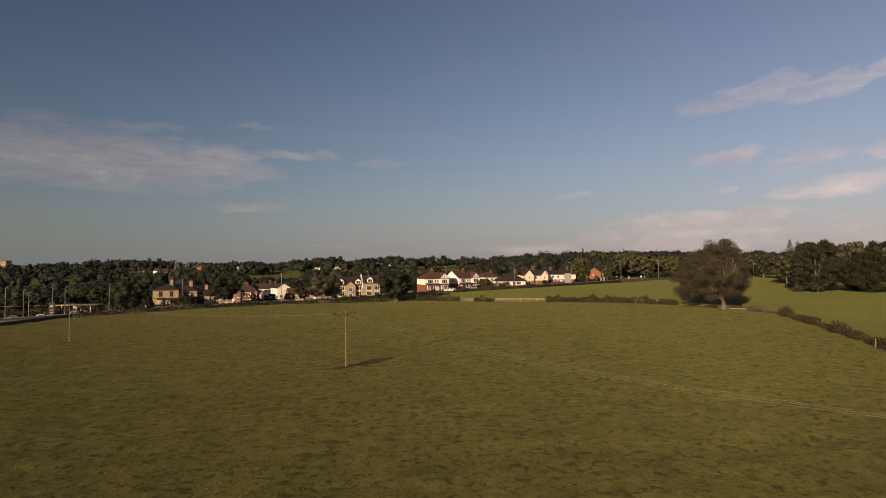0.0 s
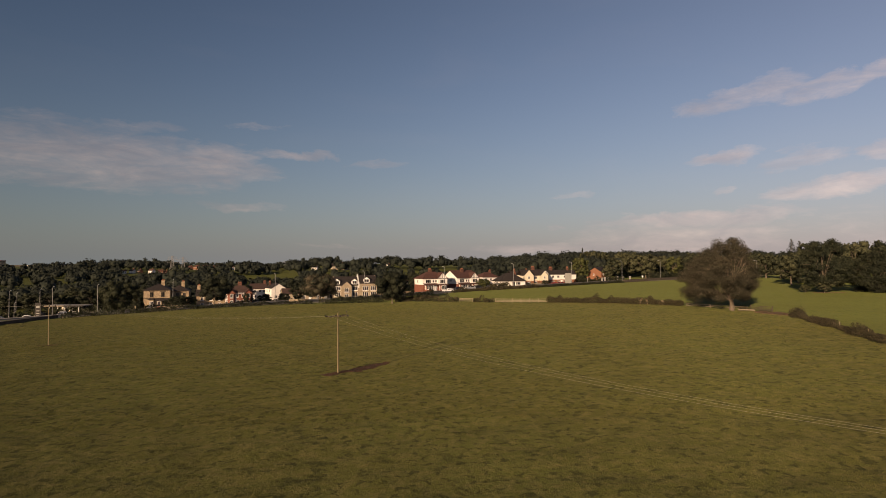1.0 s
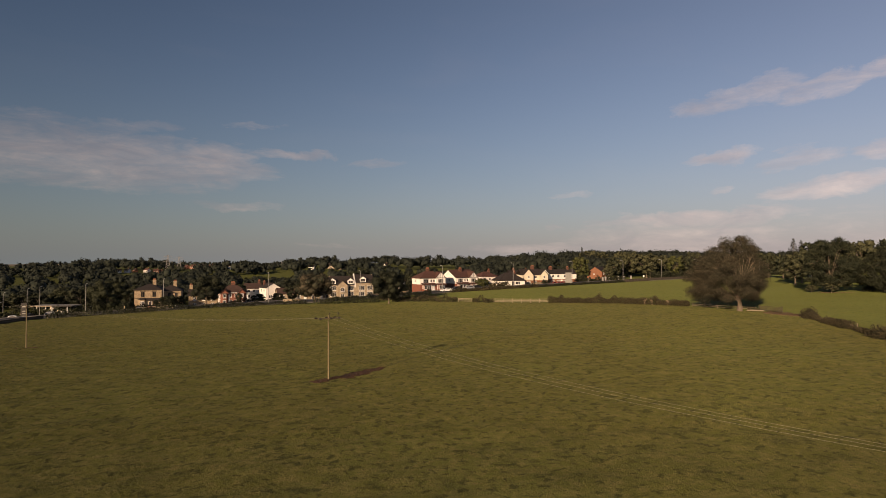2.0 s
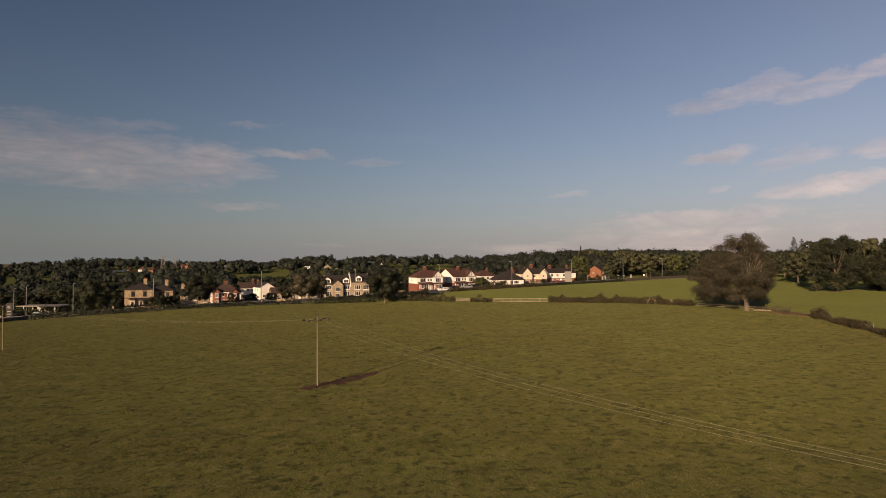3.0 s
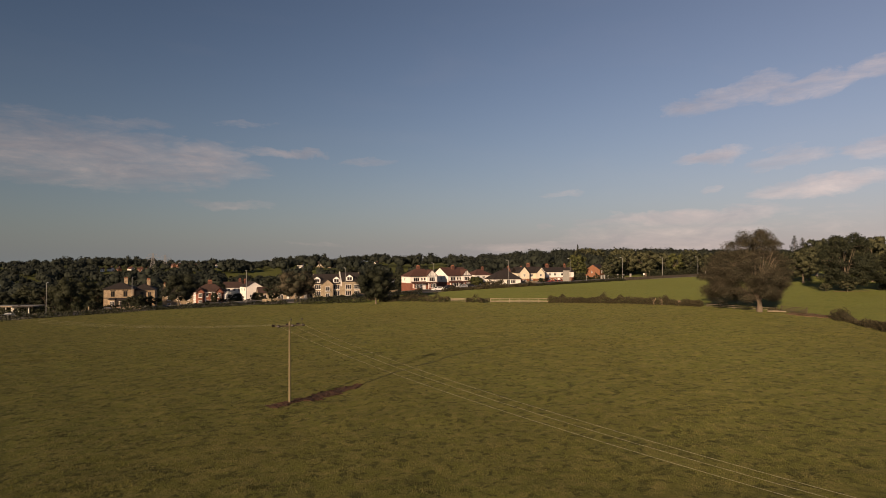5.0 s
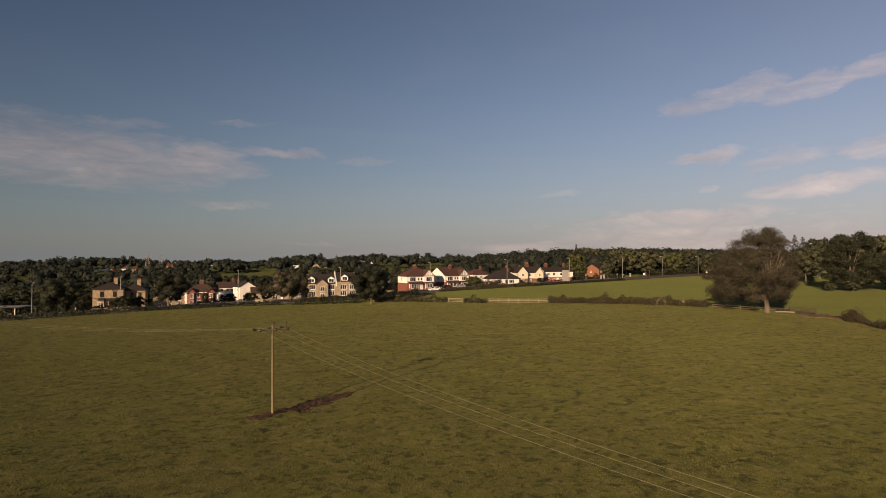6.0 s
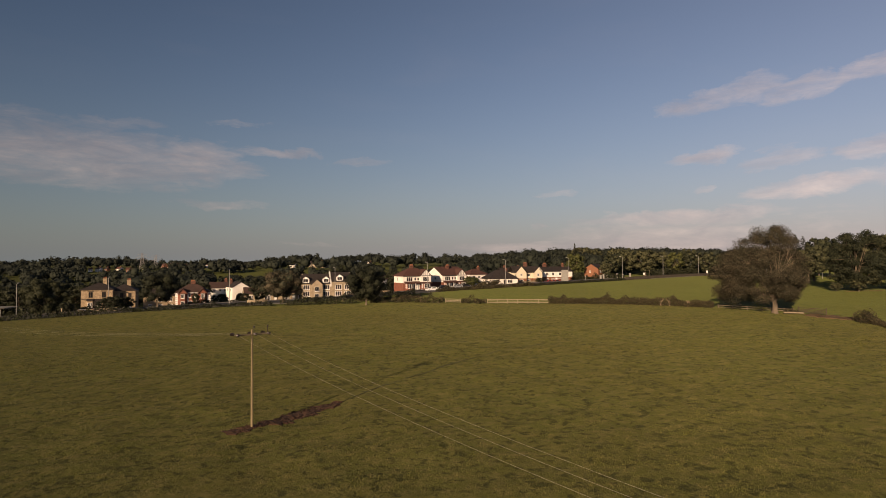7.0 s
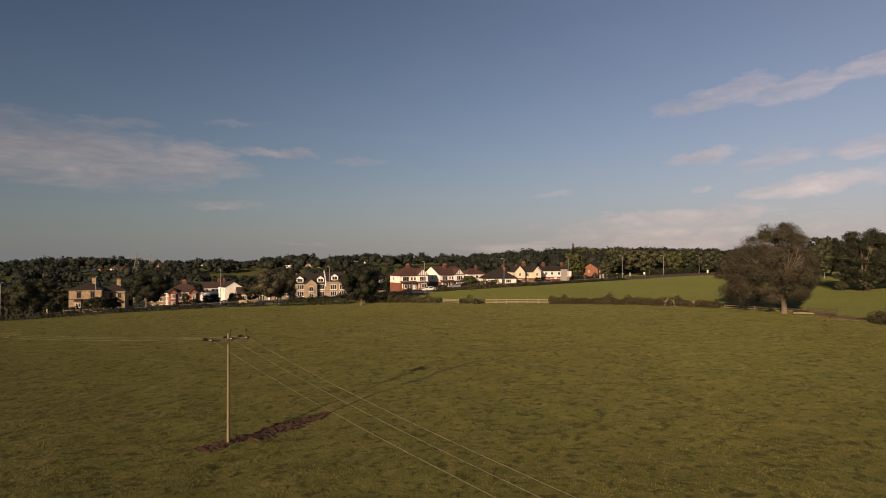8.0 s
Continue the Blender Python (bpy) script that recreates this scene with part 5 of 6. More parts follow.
def power_line():
    P1, P2, P3, P4 = Vector((-12.66, 76.3, 0)), Vector((-72.2, 113.0, 0)), Vector((41.27, -4.0, 0)), Vector((-150, 154, 0))
    tall1, tall2 = 7.28, 7.45
    turn = 0.66
    p1, arm1, z1 = power_pole(P1.x, P1.y, tall1, 1.28, turn, "pale wooden power pole with a crossarm, standing in pasture", True)
    p2, arm2, z2 = power_pole(P2.x, P2.y, tall2, 1.1, 0.9, "second pale wooden power pole further down the pasture", False)
    p3, arm3, z3 = power_pole(P3.x, P3.y, 9.28, 1.0, -0.756, "third wooden power pole at the line's near end", False)
    p4, arm4, z4 = power_pole(P4.x, P4.y, 7.4, 1.1, 1.0, "far wooden power pole beside the road", False)
    for o in (p2, p3, p4):
        arm, z = {p2: (arm2, z2), p3: (arm3, z3), p4: (arm4, z4)}[o]
        for u in ((-0.85, 0.0, 0.85) if o is p3 else (-1.0, 0.0, 1.0)):
            bm = bmesh.new()
            a = arm(u, 0.0 if o is p3 else -0.15, z)
            tube(bm, [a, a + Vector((0, 0, 0.16)), a + Vector((0, 0, 0.24)), a + Vector((0, 0, 0.34))], [0.05, 0.09, 0.07, 0.05], 8)
            part("insulator", bm, INSULATOR, o)
    g1, g2, g3, g4 = (Vector((0, 0, ground_z(q.x, q.y))) + q for q in (P1, P2, P3, P4))
    d3, d2 = (P3 - P1).normalized(), (P2 - P1).normalized()
    for i, u in enumerate((-1.22, 0.08, 1.1)):
        for d in (d2, d3):
            s = arm1(u, 0, z1 + 0.05)
            insulator_string(p1, s + d * 0.18, s + d * 0.62)
        a = g1 + arm1(u, 0, z1 + 0.05)
        wire("wire", a + d2 * 0.6, g2 + arm2((-1.0, 0.0, 1.0)[i], -0.15, z2 + 0.36), 1.15, 0.0030)
        wire("wire", a + d3 * 0.6, g3 + arm3((-0.85, 0.0, 0.85)[i], 0, z3 + 0.36), 2.78)
        wire("wire", g2 + arm2((-1.0, 0.0, 1.0)[i], -0.15, z2 + 0.36), g4 + arm4((-1.0, 0.0, 1.0)[i], -0.15, z4 + 0.36), 0.7)
    # jumpers on pilot insulators above the arm
    for u in (0.1, 1.15):
        bm = bmesh.new()
        a = arm1(u, 0, z1 + 0.08)
        tube(bm, [a, a + Vector((0, 0, 0.36)), a + Vector((0, 0, 0.4)), a + Vector((0, 0, 0.56))], [0.02, 0.022, 0.07, 0.045], 8)
        part("insulator", bm, INSULATOR, p1)


power_line()

# ---------------------------------------------------------------- trees standing alone
field_oak(72.3, 151, 11, ((2.6, 10.0, 4.5), (4.5, 13.0, 6.0), (8, 13.4, 7.3), (11, 11.2, 7.0), (13.6, 8.5, 5.7), (15.6, 6.3, 4.6), (17.3, 4.6, 2.7), (18.2, 2.6, 1.0)), 10.5, 2.6, 0.46, 300, 126000, 0.105, LEAF_OAK,
          "broad bronze-green oak standing in the field hedge", 2.8, (0.6, 11.2, 2.8, 3.0))
field_oak(132.5, 207, 12, ((2.0, 5.0, 6.0), (5, 9.0, 9.0), (9, 9.5, 9.3), (13, 8.0, 8.2), (16, 5.6, 6.4), (18.2, 4.0, 4.2), (19.0, 1.5, 2.0)), 9.0, 2.4, 0.42, 150, 42000, 0.18, LEAF_MID,
          "large dark oak alone on the upper pasture", 2.6)
field_oak(148, 203, 13, ((0.4, 9.0, 10.0), (3, 10.8, 11.5), (7, 10.4, 11.0), (10.5, 7.5, 8.0), (13, 4.0, 4.6), (14.4, 1.5, 2.0)), 9.5, 0.8, 0.5, 130, 34000, 0.20, LEAF, "low spreading dark oak beside a taller one", 0.6)
make_tree("tree", -15.7, 191, 21, 10.8, 12.6, 1.6, 0.19, 34, 14000, 0.17, LEAF, "dark round-headed tree at the pasture's far edge", 0)
make_tree("tree", -41.7, 206, 22, 9.8, 13.8, 2.0, 0.3, 28, 12000, 0.18, LEAF_OAK, "broad brownish tree in front of the stone cottages", 40)
make_tree("tree", -76.6, 203, 23, 10.4, 13.0, 1.8, 0.25, 24, 10000, 0.17, LEAF, "dark leafy tree beside the road", 80)
make_tree("tree", -114.1, 212, 24, 12.0, 15.0, 1.2, 0.35, 28, 12000, 0.19, LEAF, "large green tree beside the filling station", 120)
TREES = [  # place, height, width, kind
    (154, 262, 14, 14, 0), (165, 275, 16, 14, 0), (205, 330, 21.6, 15, 0), (215, 336, 21.2, 15, 0),
    (130.8, 204.5, 4.6, 6.0, 0), (127.0, 209.0, 3.0, 4.0, 0), 
    (134.6, 440, 16, 13, 0), (146.4, 450, 16, 11, 0), (109.9, 440, 16, 17, 0), (127.9, 470, 15, 15, 0), (200.6, 470, 17, 15, 0), (240.0, 450, 18, 16, 0), (254.3, 460, 17, 14, 0), (-58.5, 420, 15, 13, 0),
    (113.7, 330, 15, 17, 0), (96.2, 330, 13, 13, 0), (75.1, 322, 14, 11, 1), (131.0, 335, 13, 10, 1), (142.9, 345, 14, 13, 0),
    (129.8, 352, 14, 13, 0), (110.5, 350, 15, 14, 0), (180.8, 330, 15, 14, 0), (183.1, 320, 14, 12, 0), (196.8, 330, 13, 10, 1),
    (181.5, 260, 20, 17, 0), (193.8, 262, 20, 19, 0), (196.3, 250, 20, 19, 0), (189.3, 285, 20, 15, 0), (183.3, 350, 14, 12, 0), (169.8, 340, 13, 12, 0),
    (-41.8, 300, 15, 13, 0), (-38.7, 310, 16, 12, 0), (-58.1, 262, 10, 10, 0), (-65.4, 266, 10, 11, 0), (-112.6, 262, 9, 10, 0), (-124.8, 246, 10, 12, 0),
    (-137.4, 235, 10, 11, 0), (-153.4, 250, 11, 13, 0), (-163.6, 240, 9, 12, 0), (-171.1, 236, 9, 11, 0), (-155.3, 238, 9, 10, 0), (-137.9, 246, 11, 12, 0), (-13.0, 275, 10, 9, 0),
    (-92.6, 246, 9, 10, 0), (-103.1, 204, 4, 5, 0), (-91.2, 203, 4, 5.5, 0), (-85.8, 196, 4.5, 6, 0), (-84.0, 200, 4, 5, 0), (-67.0, 206, 4, 2.6, 0), (-59.5, 226, 4, 5, 0), (-66.5, 226, 4, 6, 0), (-55.7, 232, 7, 7, 0), (-53.3, 246, 9, 9, 0),
    (17.6, 252, 4.5, 6, 1), (-12.3, 250, 5, 6, 0), (-17.8, 236, 4, 5, 0), (65.8, 306, 6, 7, 0), (71.4, 300, 5, 7, 0), (49.7, 300, 5, 6, 0), (48.7, 278, 3, 4, 0), (89.0, 316, 8, 7, 0), (145.7, 330, 13, 12, 0), (160.0, 340, 13, 12, 0), (212.4, 345, 15, 13, 0), (192.0, 300, 15, 13, 0),
    (-87.2, 262, 9, 10, 0), (16.2, 262, 5, 7, 1), (68.5, 300, 5, 8, 0), (-20.3, 250, 8, 8, 0),
]


def standing_trees():
    base = []
    for k, mat in enumerate((LEAF, LEAF_LIGHT, LEAF_MID)):
        base.append((tree_meshes(40 + k, 14, 13, 2.4, 0.32, 26, 3600, 0.34), mat))
        base.append((tree_meshes(50 + k, 14, 13, 2.4, 0.32, 26, 1900, 0.46), mat))
    made = {}
    for n, (x, y, tall, wide, kind) in enumerate(TREES):
        v = 2 * ((2 if x > 60 else 0) if kind == 0 else 1) + (y > 295)
        label = "light green roadside tree" if kind else "dark green leafy tree standing by the road"
        m = pose(x, y, ground_z(x, y) - 0.1, 0, 0, n * 67)
        if v not in made:
            (bm, lv, lf, ln), mat = base[v]
            t = thing("tree", m, label, "tree", "roadside trees")
            part("trunk", bm, BARK, t)
            raw_part("crown", lv, lf, mat, t, normals=ln)
            made[v] = t
        else:
            t = copy_thing(made[v], m)
        t.scale = (wide / 13, wide / 13, tall / 14)


standing_trees()

# ---------------------------------------------------------------- hedges


def hedge(pts, tall, wide, label, seed, density=26, leaf=0.2, mat=None, wild=0.0):
    rng = np.random.default_rng(seed)
    pts = np.asarray(pts, float)
    seg = np.hypot(*np.diff(pts, axis=0).T)
    cum = np.concatenate([[0], np.cumsum(seg)])
    total = cum[-1]
    n = int(total * density)
    s = rng.uniform(0, total, n)
    x = np.interp(s, cum, pts[:, 0])
    y = np.interp(s, cum, pts[:, 1])
    prof = 0.74 + 0.09 * np.sin(s * 0.9 + seed) + 0.10 * np.sin(s * 0.37 + 2 * seed) + 0.06 * np.sin(s * 2.3) + 0.5 * np.exp(-((s % 11.3 - 4.0) / 0.7) ** 2)
    prof = prof * (1 + wild * (0.55 * np.sin(s * 0.31 + 1.2) + 0.35 * np.sin(s * 0.83 + 0.5) + 1.1 * np.exp(-(s / 5) ** 2)))
    wide = wide * np.clip(prof / 0.8, 0.4, 1.5) if wild else wide
    a = rng.uniform(0, math.pi, n)
    rad = rng.uniform(0.5, 1.05, n)
    off = np.cos(a) * rad * wide / 2
    hz = np.clip(np.sin(a) * rad * 1.05, 0.05, 2) * tall * prof
    dx, dy = np.gradient(pts[:, 0]), np.gradient(pts[:, 1])
    ix = np.interp(s, cum, dx)
    iy = np.interp(s, cum, dy)
    ln = np.hypot(ix, iy)
    p = np.stack([x - iy / ln * off, y + ix / ln * off, height(x, y) + hz], -1)
    nrm = rng.normal(size=(n, 3))
    nrm /= np.linalg.norm(nrm, axis=1)[:, None]
    t = np.cross(nrm, rng.normal(size=(n, 3)))
    t /= np.linalg.norm(t, axis=1)[:, None]
    b = np.cross(nrm, t)
    sz = leaf * rng.uniform(0.6, 1.4, n)[:, None]
    v = np.stack([p - t * sz, p - b * sz * 0.7 + nrm * sz * 0.3, p + t * sz, p + b * sz * 0.7 + nrm * sz * 0.3], 1).reshape(-1, 3)
    h = thing("hedge", pose(0, 0, 0), label, "hedge")
    raw_part("foliage", v, np.arange(n * 4).reshape(-1, 4), mat or LEAF_HEDGE, h)
    for k in range(max(3, int(total / 2.2))):
        bm = bmesh.new()
        q = rng.uniform(0, total)
        cx, cy = np.interp(q, cum, pts[:, 0]), np.interp(q, cum, pts[:, 1])
        z = ground_z(cx, cy)
        tube(bm, [(cx, cy, z - 0.2), (cx + rng.uniform(-.2, .2), cy + rng.uniform(-.2, .2), z + tall * 0.5), (cx + rng.uniform(-.5, .5), cy + rng.uniform(-.4, .4), z + tall * 0.8)], [0.06, 0.05, 0.02], 5)
        part("stem", bm, BARK, h)
    return h


hedge([(32, 182), (37, 179), (45.4, 173.8)], 2.0, 2.6, "ragged brownish hawthorn hedge between two pastures", 1, 330, 0.13)
hedge([(45, 174), (55, 166.5), (64, 160)], 2.0, 2.6, "ragged brownish hawthorn hedge beside the oak", 2, 330, 0.13)
hedge([(79.5, 136.5), (77, 130), (73.3, 119), (69.3, 106), (61.8, 82), (50.5, 50), (44.5, 32)], 1.2, 2.1, "low overgrown hedge along the pasture's edge", 3, 260, 0.115, wild=0.55)
hedge([(16.4, 187.8), (10, 190.2)], 1.7, 1.8, "short clipped hedge by a rail fence", 4, 70)
hedge([(5.4, 191.6), (-3, 193.6), (-8, 194.5), (-15, 195)], 2.1, 2.4, "low hedge along the pasture's far edge", 5, 70)
hedge([(-19, 195), (-30, 196.5), (-40, 196)], 2.2, 2.4, "low dark hedge below the apartment house", 8, 70, mat=LEAF)
hedge([(-42, 196), (-55, 193), (-70, 189.5), (-80, 186.5)], 1.5, 2.0, "low scrubby hedge along the roadside", 6, 60, mat=LEAF)
hedge([(-80, 186.5), (-92, 182), (-103, 177), (-109, 173)], 1.9, 2.6, "dark scrubby hedge beside the road", 7, 80, mat=LEAF)
hedge([(-1, 205), (-12, 203), (-20, 201)], 1.2, 2.0, "low hedge across the meadow below the houses", 9, 60)
hedge([(-96, 226), (-108, 221), (-120, 216)], 2.6, 3.0, "tall dark garden hedge in front of the villas", 10, 80, 0.25, mat=LEAF)
hedge([(-56, 226), (-66, 220), (-74, 215)], 2.2, 2.4, "dark clipped garden hedge before bay-fronted houses", 11, 80, 0.25, mat=LEAF)
hedge([(20, 252), (25, 254.5), (29, 256.5)], 2.6, 3.0, "rounded garden hedge beside the bungalow", 12, 80, 0.25)
hedge([(64, 284), (72, 289), (80, 295), (92, 300)], 2.6, 3.0, "dark garden hedge beside the road", 13, 80, 0.25, mat=LEAF)

hedge([(112, 320), (150, 347), (190, 372), (240, 410)], 4.0, 4.0, "dark woodland edge of shrubs beyond the road", 14, 60, 0.4, mat=LEAF)
hedge([(-122, 226), (-142, 218), (-160, 205), (-185, 196)], 3.4, 3.6, "dark shrubs beyond the filling station", 15, 70, 0.35, mat=LEAF)

hedge([(74.6, 151.6), (75.6, 150.8), (76.6, 149.9)], 0.9, 1.0, "low dry scrub beside a field gate", 19, 90, 0.14)
hedge([(-38, 204.3), (-20, 213), (-3, 222.3)], 1.7, 1.8, "low dark roadside hedge below the houses", 18, 70, 0.22, mat=LEAF)
hedge([(4, 224.5), (22, 234.5), (40, 245)], 1.5, 1.8, "low brown scrub along the meadow's top wall", 16, 70, 0.22)
hedge([(40, 245), (62, 260), (84, 275)], 1.0, 1.5, "low dark scrub along the meadow's top wall", 17, 60, 0.2, mat=LEAF)

# ---------------------------------------------------------------- street lamps
LAMPS = [(137.8, 322, 10), (-136.4, 182, 10), (-147.3, 205, 10), (-164.5, 232, 9), (-148.5, 222, 10), (-137.2, 212, 10.5), (-114.9, 201, 10), (-91.6, 205, 10), (-56.5, 204, 10), (-27.3, 212, 10),
         (1.1, 232, 10), (30.3, 250, 10), (59.1, 270, 10), (88.8, 292, 10), (110.6, 300, 10), (159.5, 300, 10), (179.0, 290, 10), (-141.9, 200, 6)]


def street_lamps():
    first = None
    for x, y, tall in LAMPS:
        m = pose(x, y, ground_z(x, y), 0, 0, road_turn(x))
        if first is None:
            t = thing("street_lamp", m, "tall grey steel street lamp beside the road", "street lamp", "street lamps")
            bm = bmesh.new()
            tube(bm, [(0, 0, -0.3), (0, 0, 1.3), (0, 0, 1.35), (0, 0, 9.6), (0, 0.1, 9.85), (0, 0.5, 9.98), (0, 0.9, 10.0)], [0.12, 0.12, 0.09, 0.068, 0.055, 0.05, 0.045], 8)
            part("column", bm, LAMP_STEEL, t)
            bm = bmesh.new()
            prism(bm, [(-0.13, 0.75, 9.95), (0.13, 0.75, 9.95), (0.17, 1.5, 9.98), (-0.17, 1.5, 9.98)], (0, 0, 0.13))
            part("lantern", bm, STEEL, t)
            first = t
        else:
            t = copy_thing(first, m)
        t.scale = (1, 1, tall / 10)


street_lamps()

# ---------------------------------------------------------------- far woods


FAR = [  # far houses: place, width, height, wall, roof, turn
    (-403.0, 750, 4.5, 3.2, 0, 0, 60), (-395.4, 755, 6.8, 2.8, 0, 1, 10), (-385.9, 755, 6.0, 2.8, 1, 1, 0), (-368.1, 750, 6.8, 3.2, 0, 0, 5), (-354.8, 745, 6.0, 3.2, 1, 0, 50), (-350.7, 750, 5.2, 2.8, 1, 0, 10),
    (-439.2, 1060, 14, 6, 1, 0, 0), (-430.7, 1080, 16, 6, 1, 0, 20), (-420.0, 1090, 18, 6, 1, 0, -10), (-406.8, 1100, 14, 6, 1, 0, 15), (-395.7, 1120, 16, 6, 0, 0, 5), (-464.3, 1090, 12, 5, 1, 0, 0),
    (-146.2, 830, 24, 4, 2, 1, -6), (-135.0, 835, 7, 5, 2, 1, 60), (-171.9, 800, 7, 3.5, 0, 1, 0), (-72.0, 800, 5.5, 3, 0, 1, 40), (-1394.2, 1900, 22, 5, 2, 1, 0), (-1285.6, 2000, 26, 5, 2, 0, 0),
    (-1207.6, 2100, 24, 5, 1, 0, 0), (-1471.8, 2100, 24, 5, 0, 1, 0), (-1367.3, 2050, 18, 5, 0, 0, 0)]


def far_woods():
    """Crowns of the woods and hedgerow trees beyond the road, joined: rounded masses of foliage with ragged leaf clumps."""
    rng = np.random.default_rng(77)
    bands = [  # count, depth beyond the road, crown heights, lobes, clumps a lobe, clump size
        (330, 45, 120, 8, 12, 3, 64, 0.44), (850, 120, 420, 8, 15, 3, 42, 0.76), (1300, 400, 900, 10, 18, 3, 26, 1.2), (800, 900, 2800, 12, 19, 2, 10, 2.0)]
    clear = [(x / y, (wide / 2 + 3) / y, y - (300 if y > 1000 else 150 if x < -300 else 70), y + 6) for x, y, wide, *_ in FAR if y < 1200] + [(-0.061, 0.02, 225, 308), (-0.457, 0.010, 600, 812), (-0.4385, 0.010, 840, 990)]
    for count, d0, d1, s0, s1, lobes, cards, size in bands:
        made, places = 0, []
        while made < count:
            d = d0 + (d1 - d0) * rng.uniform(0, 1)
            spread_x = 0.95 * (230 + d) + 60
            x = rng.uniform(-spread_x, spread_x * 1.05)
            y = float(road_y(np.clip(x, -230, 400))) + d
            if abs(x / y) > 0.95:
                continue
            # open pastures in the valley, and the ground of the houses
            lines = math.sin(x * 0.011 + 1.0) * math.sin(y * 0.024 + x * 0.007) + 0.5 * math.sin(x * 0.031 + y * 0.04)
            if x < 0.06 * y:
                share = 1.0 if d < 80 else 0.80 if y < 540 else 0.78 if y < 790 else 1.0
                if share < 1 and lines < 0.75 - 1.1 * share:
                    continue
            # pale open fields on the far skyline down the valley
            if x < -0.56 * y and y > 900 and rng.uniform() < 0.90:
                continue
            if (d < 95 and x < 95) or (d < 50 and x < 200) or any(abs(x / y - u) < w and y0 < y < y1 for u, w, y0, y1 in clear):
                continue
            made += 1
            tall = rng.uniform(s0, s1) * (0.74 + 0.48 * abs(math.sin(x * 0.021 + y * 0.006)))
            gz = float(height(x, y))
            for k in range(lobes):
                o = rng.normal(size=3) * tall * np.array([0.26, 0.26, 0.12]) * (k > 0)
                r = tall * (rng.uniform(0.30, 0.38) if k == 0 else rng.uniform(0.18, 0.30))
                c = np.array([x + o[0], y + o[1], gz + tall * (0.52 if k == 0 else 0.46) + o[2]])
                places.append((c, r))
        c, r = np.array([p[0] for p in places]), np.array([p[1] for p in places])
        cv, cf, cn = lobe_cores(rng, c, r, 0.76, 0.95, 6, 4)
        n = len(c) * cards
        pick = np.repeat(np.arange(len(c)), cards)
        dv = rng.normal(size=(n, 3))
        dv[:, 2] = np.where(dv[:, 2] < -0.5, -dv[:, 2], dv[:, 2])
        dv /= np.linalg.norm(dv, axis=1)[:, None]
        p = c[pick] + dv * r[pick][:, None] * rng.uniform(0.82, 1.08, n)[:, None]
        nrm = dv + rng.normal(size=(n, 3)) * 0.5
        nrm /= np.linalg.norm(nrm, axis=1)[:, None]
        t = np.cross(nrm, rng.normal(size=(n, 3)))
        t /= np.linalg.norm(t, axis=1)[:, None]
        b = np.cross(nrm, t)
        s = size * rng.uniform(0.6, 1.3, n)[:, None]
        v = np.stack([p - t * s, p - b * s * 0.8, p + t * s, p + b * s * 0.8], 1).reshape(-1, 3)
        faces, normals = np.arange(n * 4).reshape(-1, 4), rounded(dv, nrm, dv, 0.7)
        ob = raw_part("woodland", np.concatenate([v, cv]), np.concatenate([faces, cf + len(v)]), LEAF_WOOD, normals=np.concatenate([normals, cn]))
        tagged(ob, "dense dark green woodland covering the hills beyond the road", "woodland", kind="stuff")


far_woods()

# ---------------------------------------------------------------- soil and ruts


def soil_strip(name, pts, wide, label, seed, lump=0.06, lift=0.02, mat=None):
    """A ragged strip of turned earth, lumpy, lying on the pasture."""
    rng = np.random.default_rng(seed)
    pts = np.asarray(pts, float)
    seg = np.hypot(*np.diff(pts, axis=0).T)
    cum = np.concatenate([[0], np.cumsum(seg)])
    n, m = max(6, int(cum[-1] / 0.10)), max(7, int(wide / 0.11))
    q = np.linspace(0, cum[-1], n)
    cx, cy = np.interp(q, cum, pts[:, 0]), np.interp(q, cum, pts[:, 1])
    tx, ty = np.gradient(cx), np.gradient(cy)
    ln = np.hypot(tx, ty)
    ends = np.sin(np.pi * np.clip((q + 0.3) / (cum[-1] + 0.6), 0.02, 0.98)) ** 0.35
    u = np.linspace(-1, 1, m)
    # each edge wanders by itself
    left, right = (wide / 2 * ends * (0.72 + 0.16 * np.sin(q * 2.3 + seed + k) + 0.12 * np.sin(q * 5.9 + k) + rng.uniform(-0.22, 0.22, n)) for k in (0.0, 2.0))
    off = np.where(u[None, :] < 0, u[None, :] * left[:, None], u[None, :] * right[:, None])
    X = cx[:, None] - (ty / ln)[:, None] * off + rng.normal(0, 0.03, (n, m))
    Y = cy[:, None] + (tx / ln)[:, None] * off + rng.normal(0, 0.03, (n, m))
    clod = np.abs(np.sin(X * 4.7 + 1.3 * np.sin(Y * 3.1)) * np.sin(Y * 5.3 + np.sin(X * 2.9)))
    Z = height(X, Y) + lumps(X, Y) + lift + (clod * 1.2 - 0.3) * lump * (1 - u ** 4) + rng.normal(0, lump * 0.45, (n, m)) - 0.10 * (np.abs(u) > 0.99)
    idx = np.arange(n * m).reshape(n, m)
    f = np.stack([idx[:-1, :-1], idx[:-1, 1:], idx[1:, 1:], idx[1:, :-1]], -1).reshape(-1, 4)
    ob = raw_part(name, np.stack([X, Y, Z], -1).reshape(-1, 3), f, mat or SOIL)
    tagged(ob, label, "soil", kind="stuff")


soil_strip("turned_soil", [(-13.2, 75.9), (-11.2, 78.0), (-9.5, 80.4), (-7.2, 83.6)], 2.7, "reddish turned earth in a trench line at the pole", 1, 0.06, 0.03)
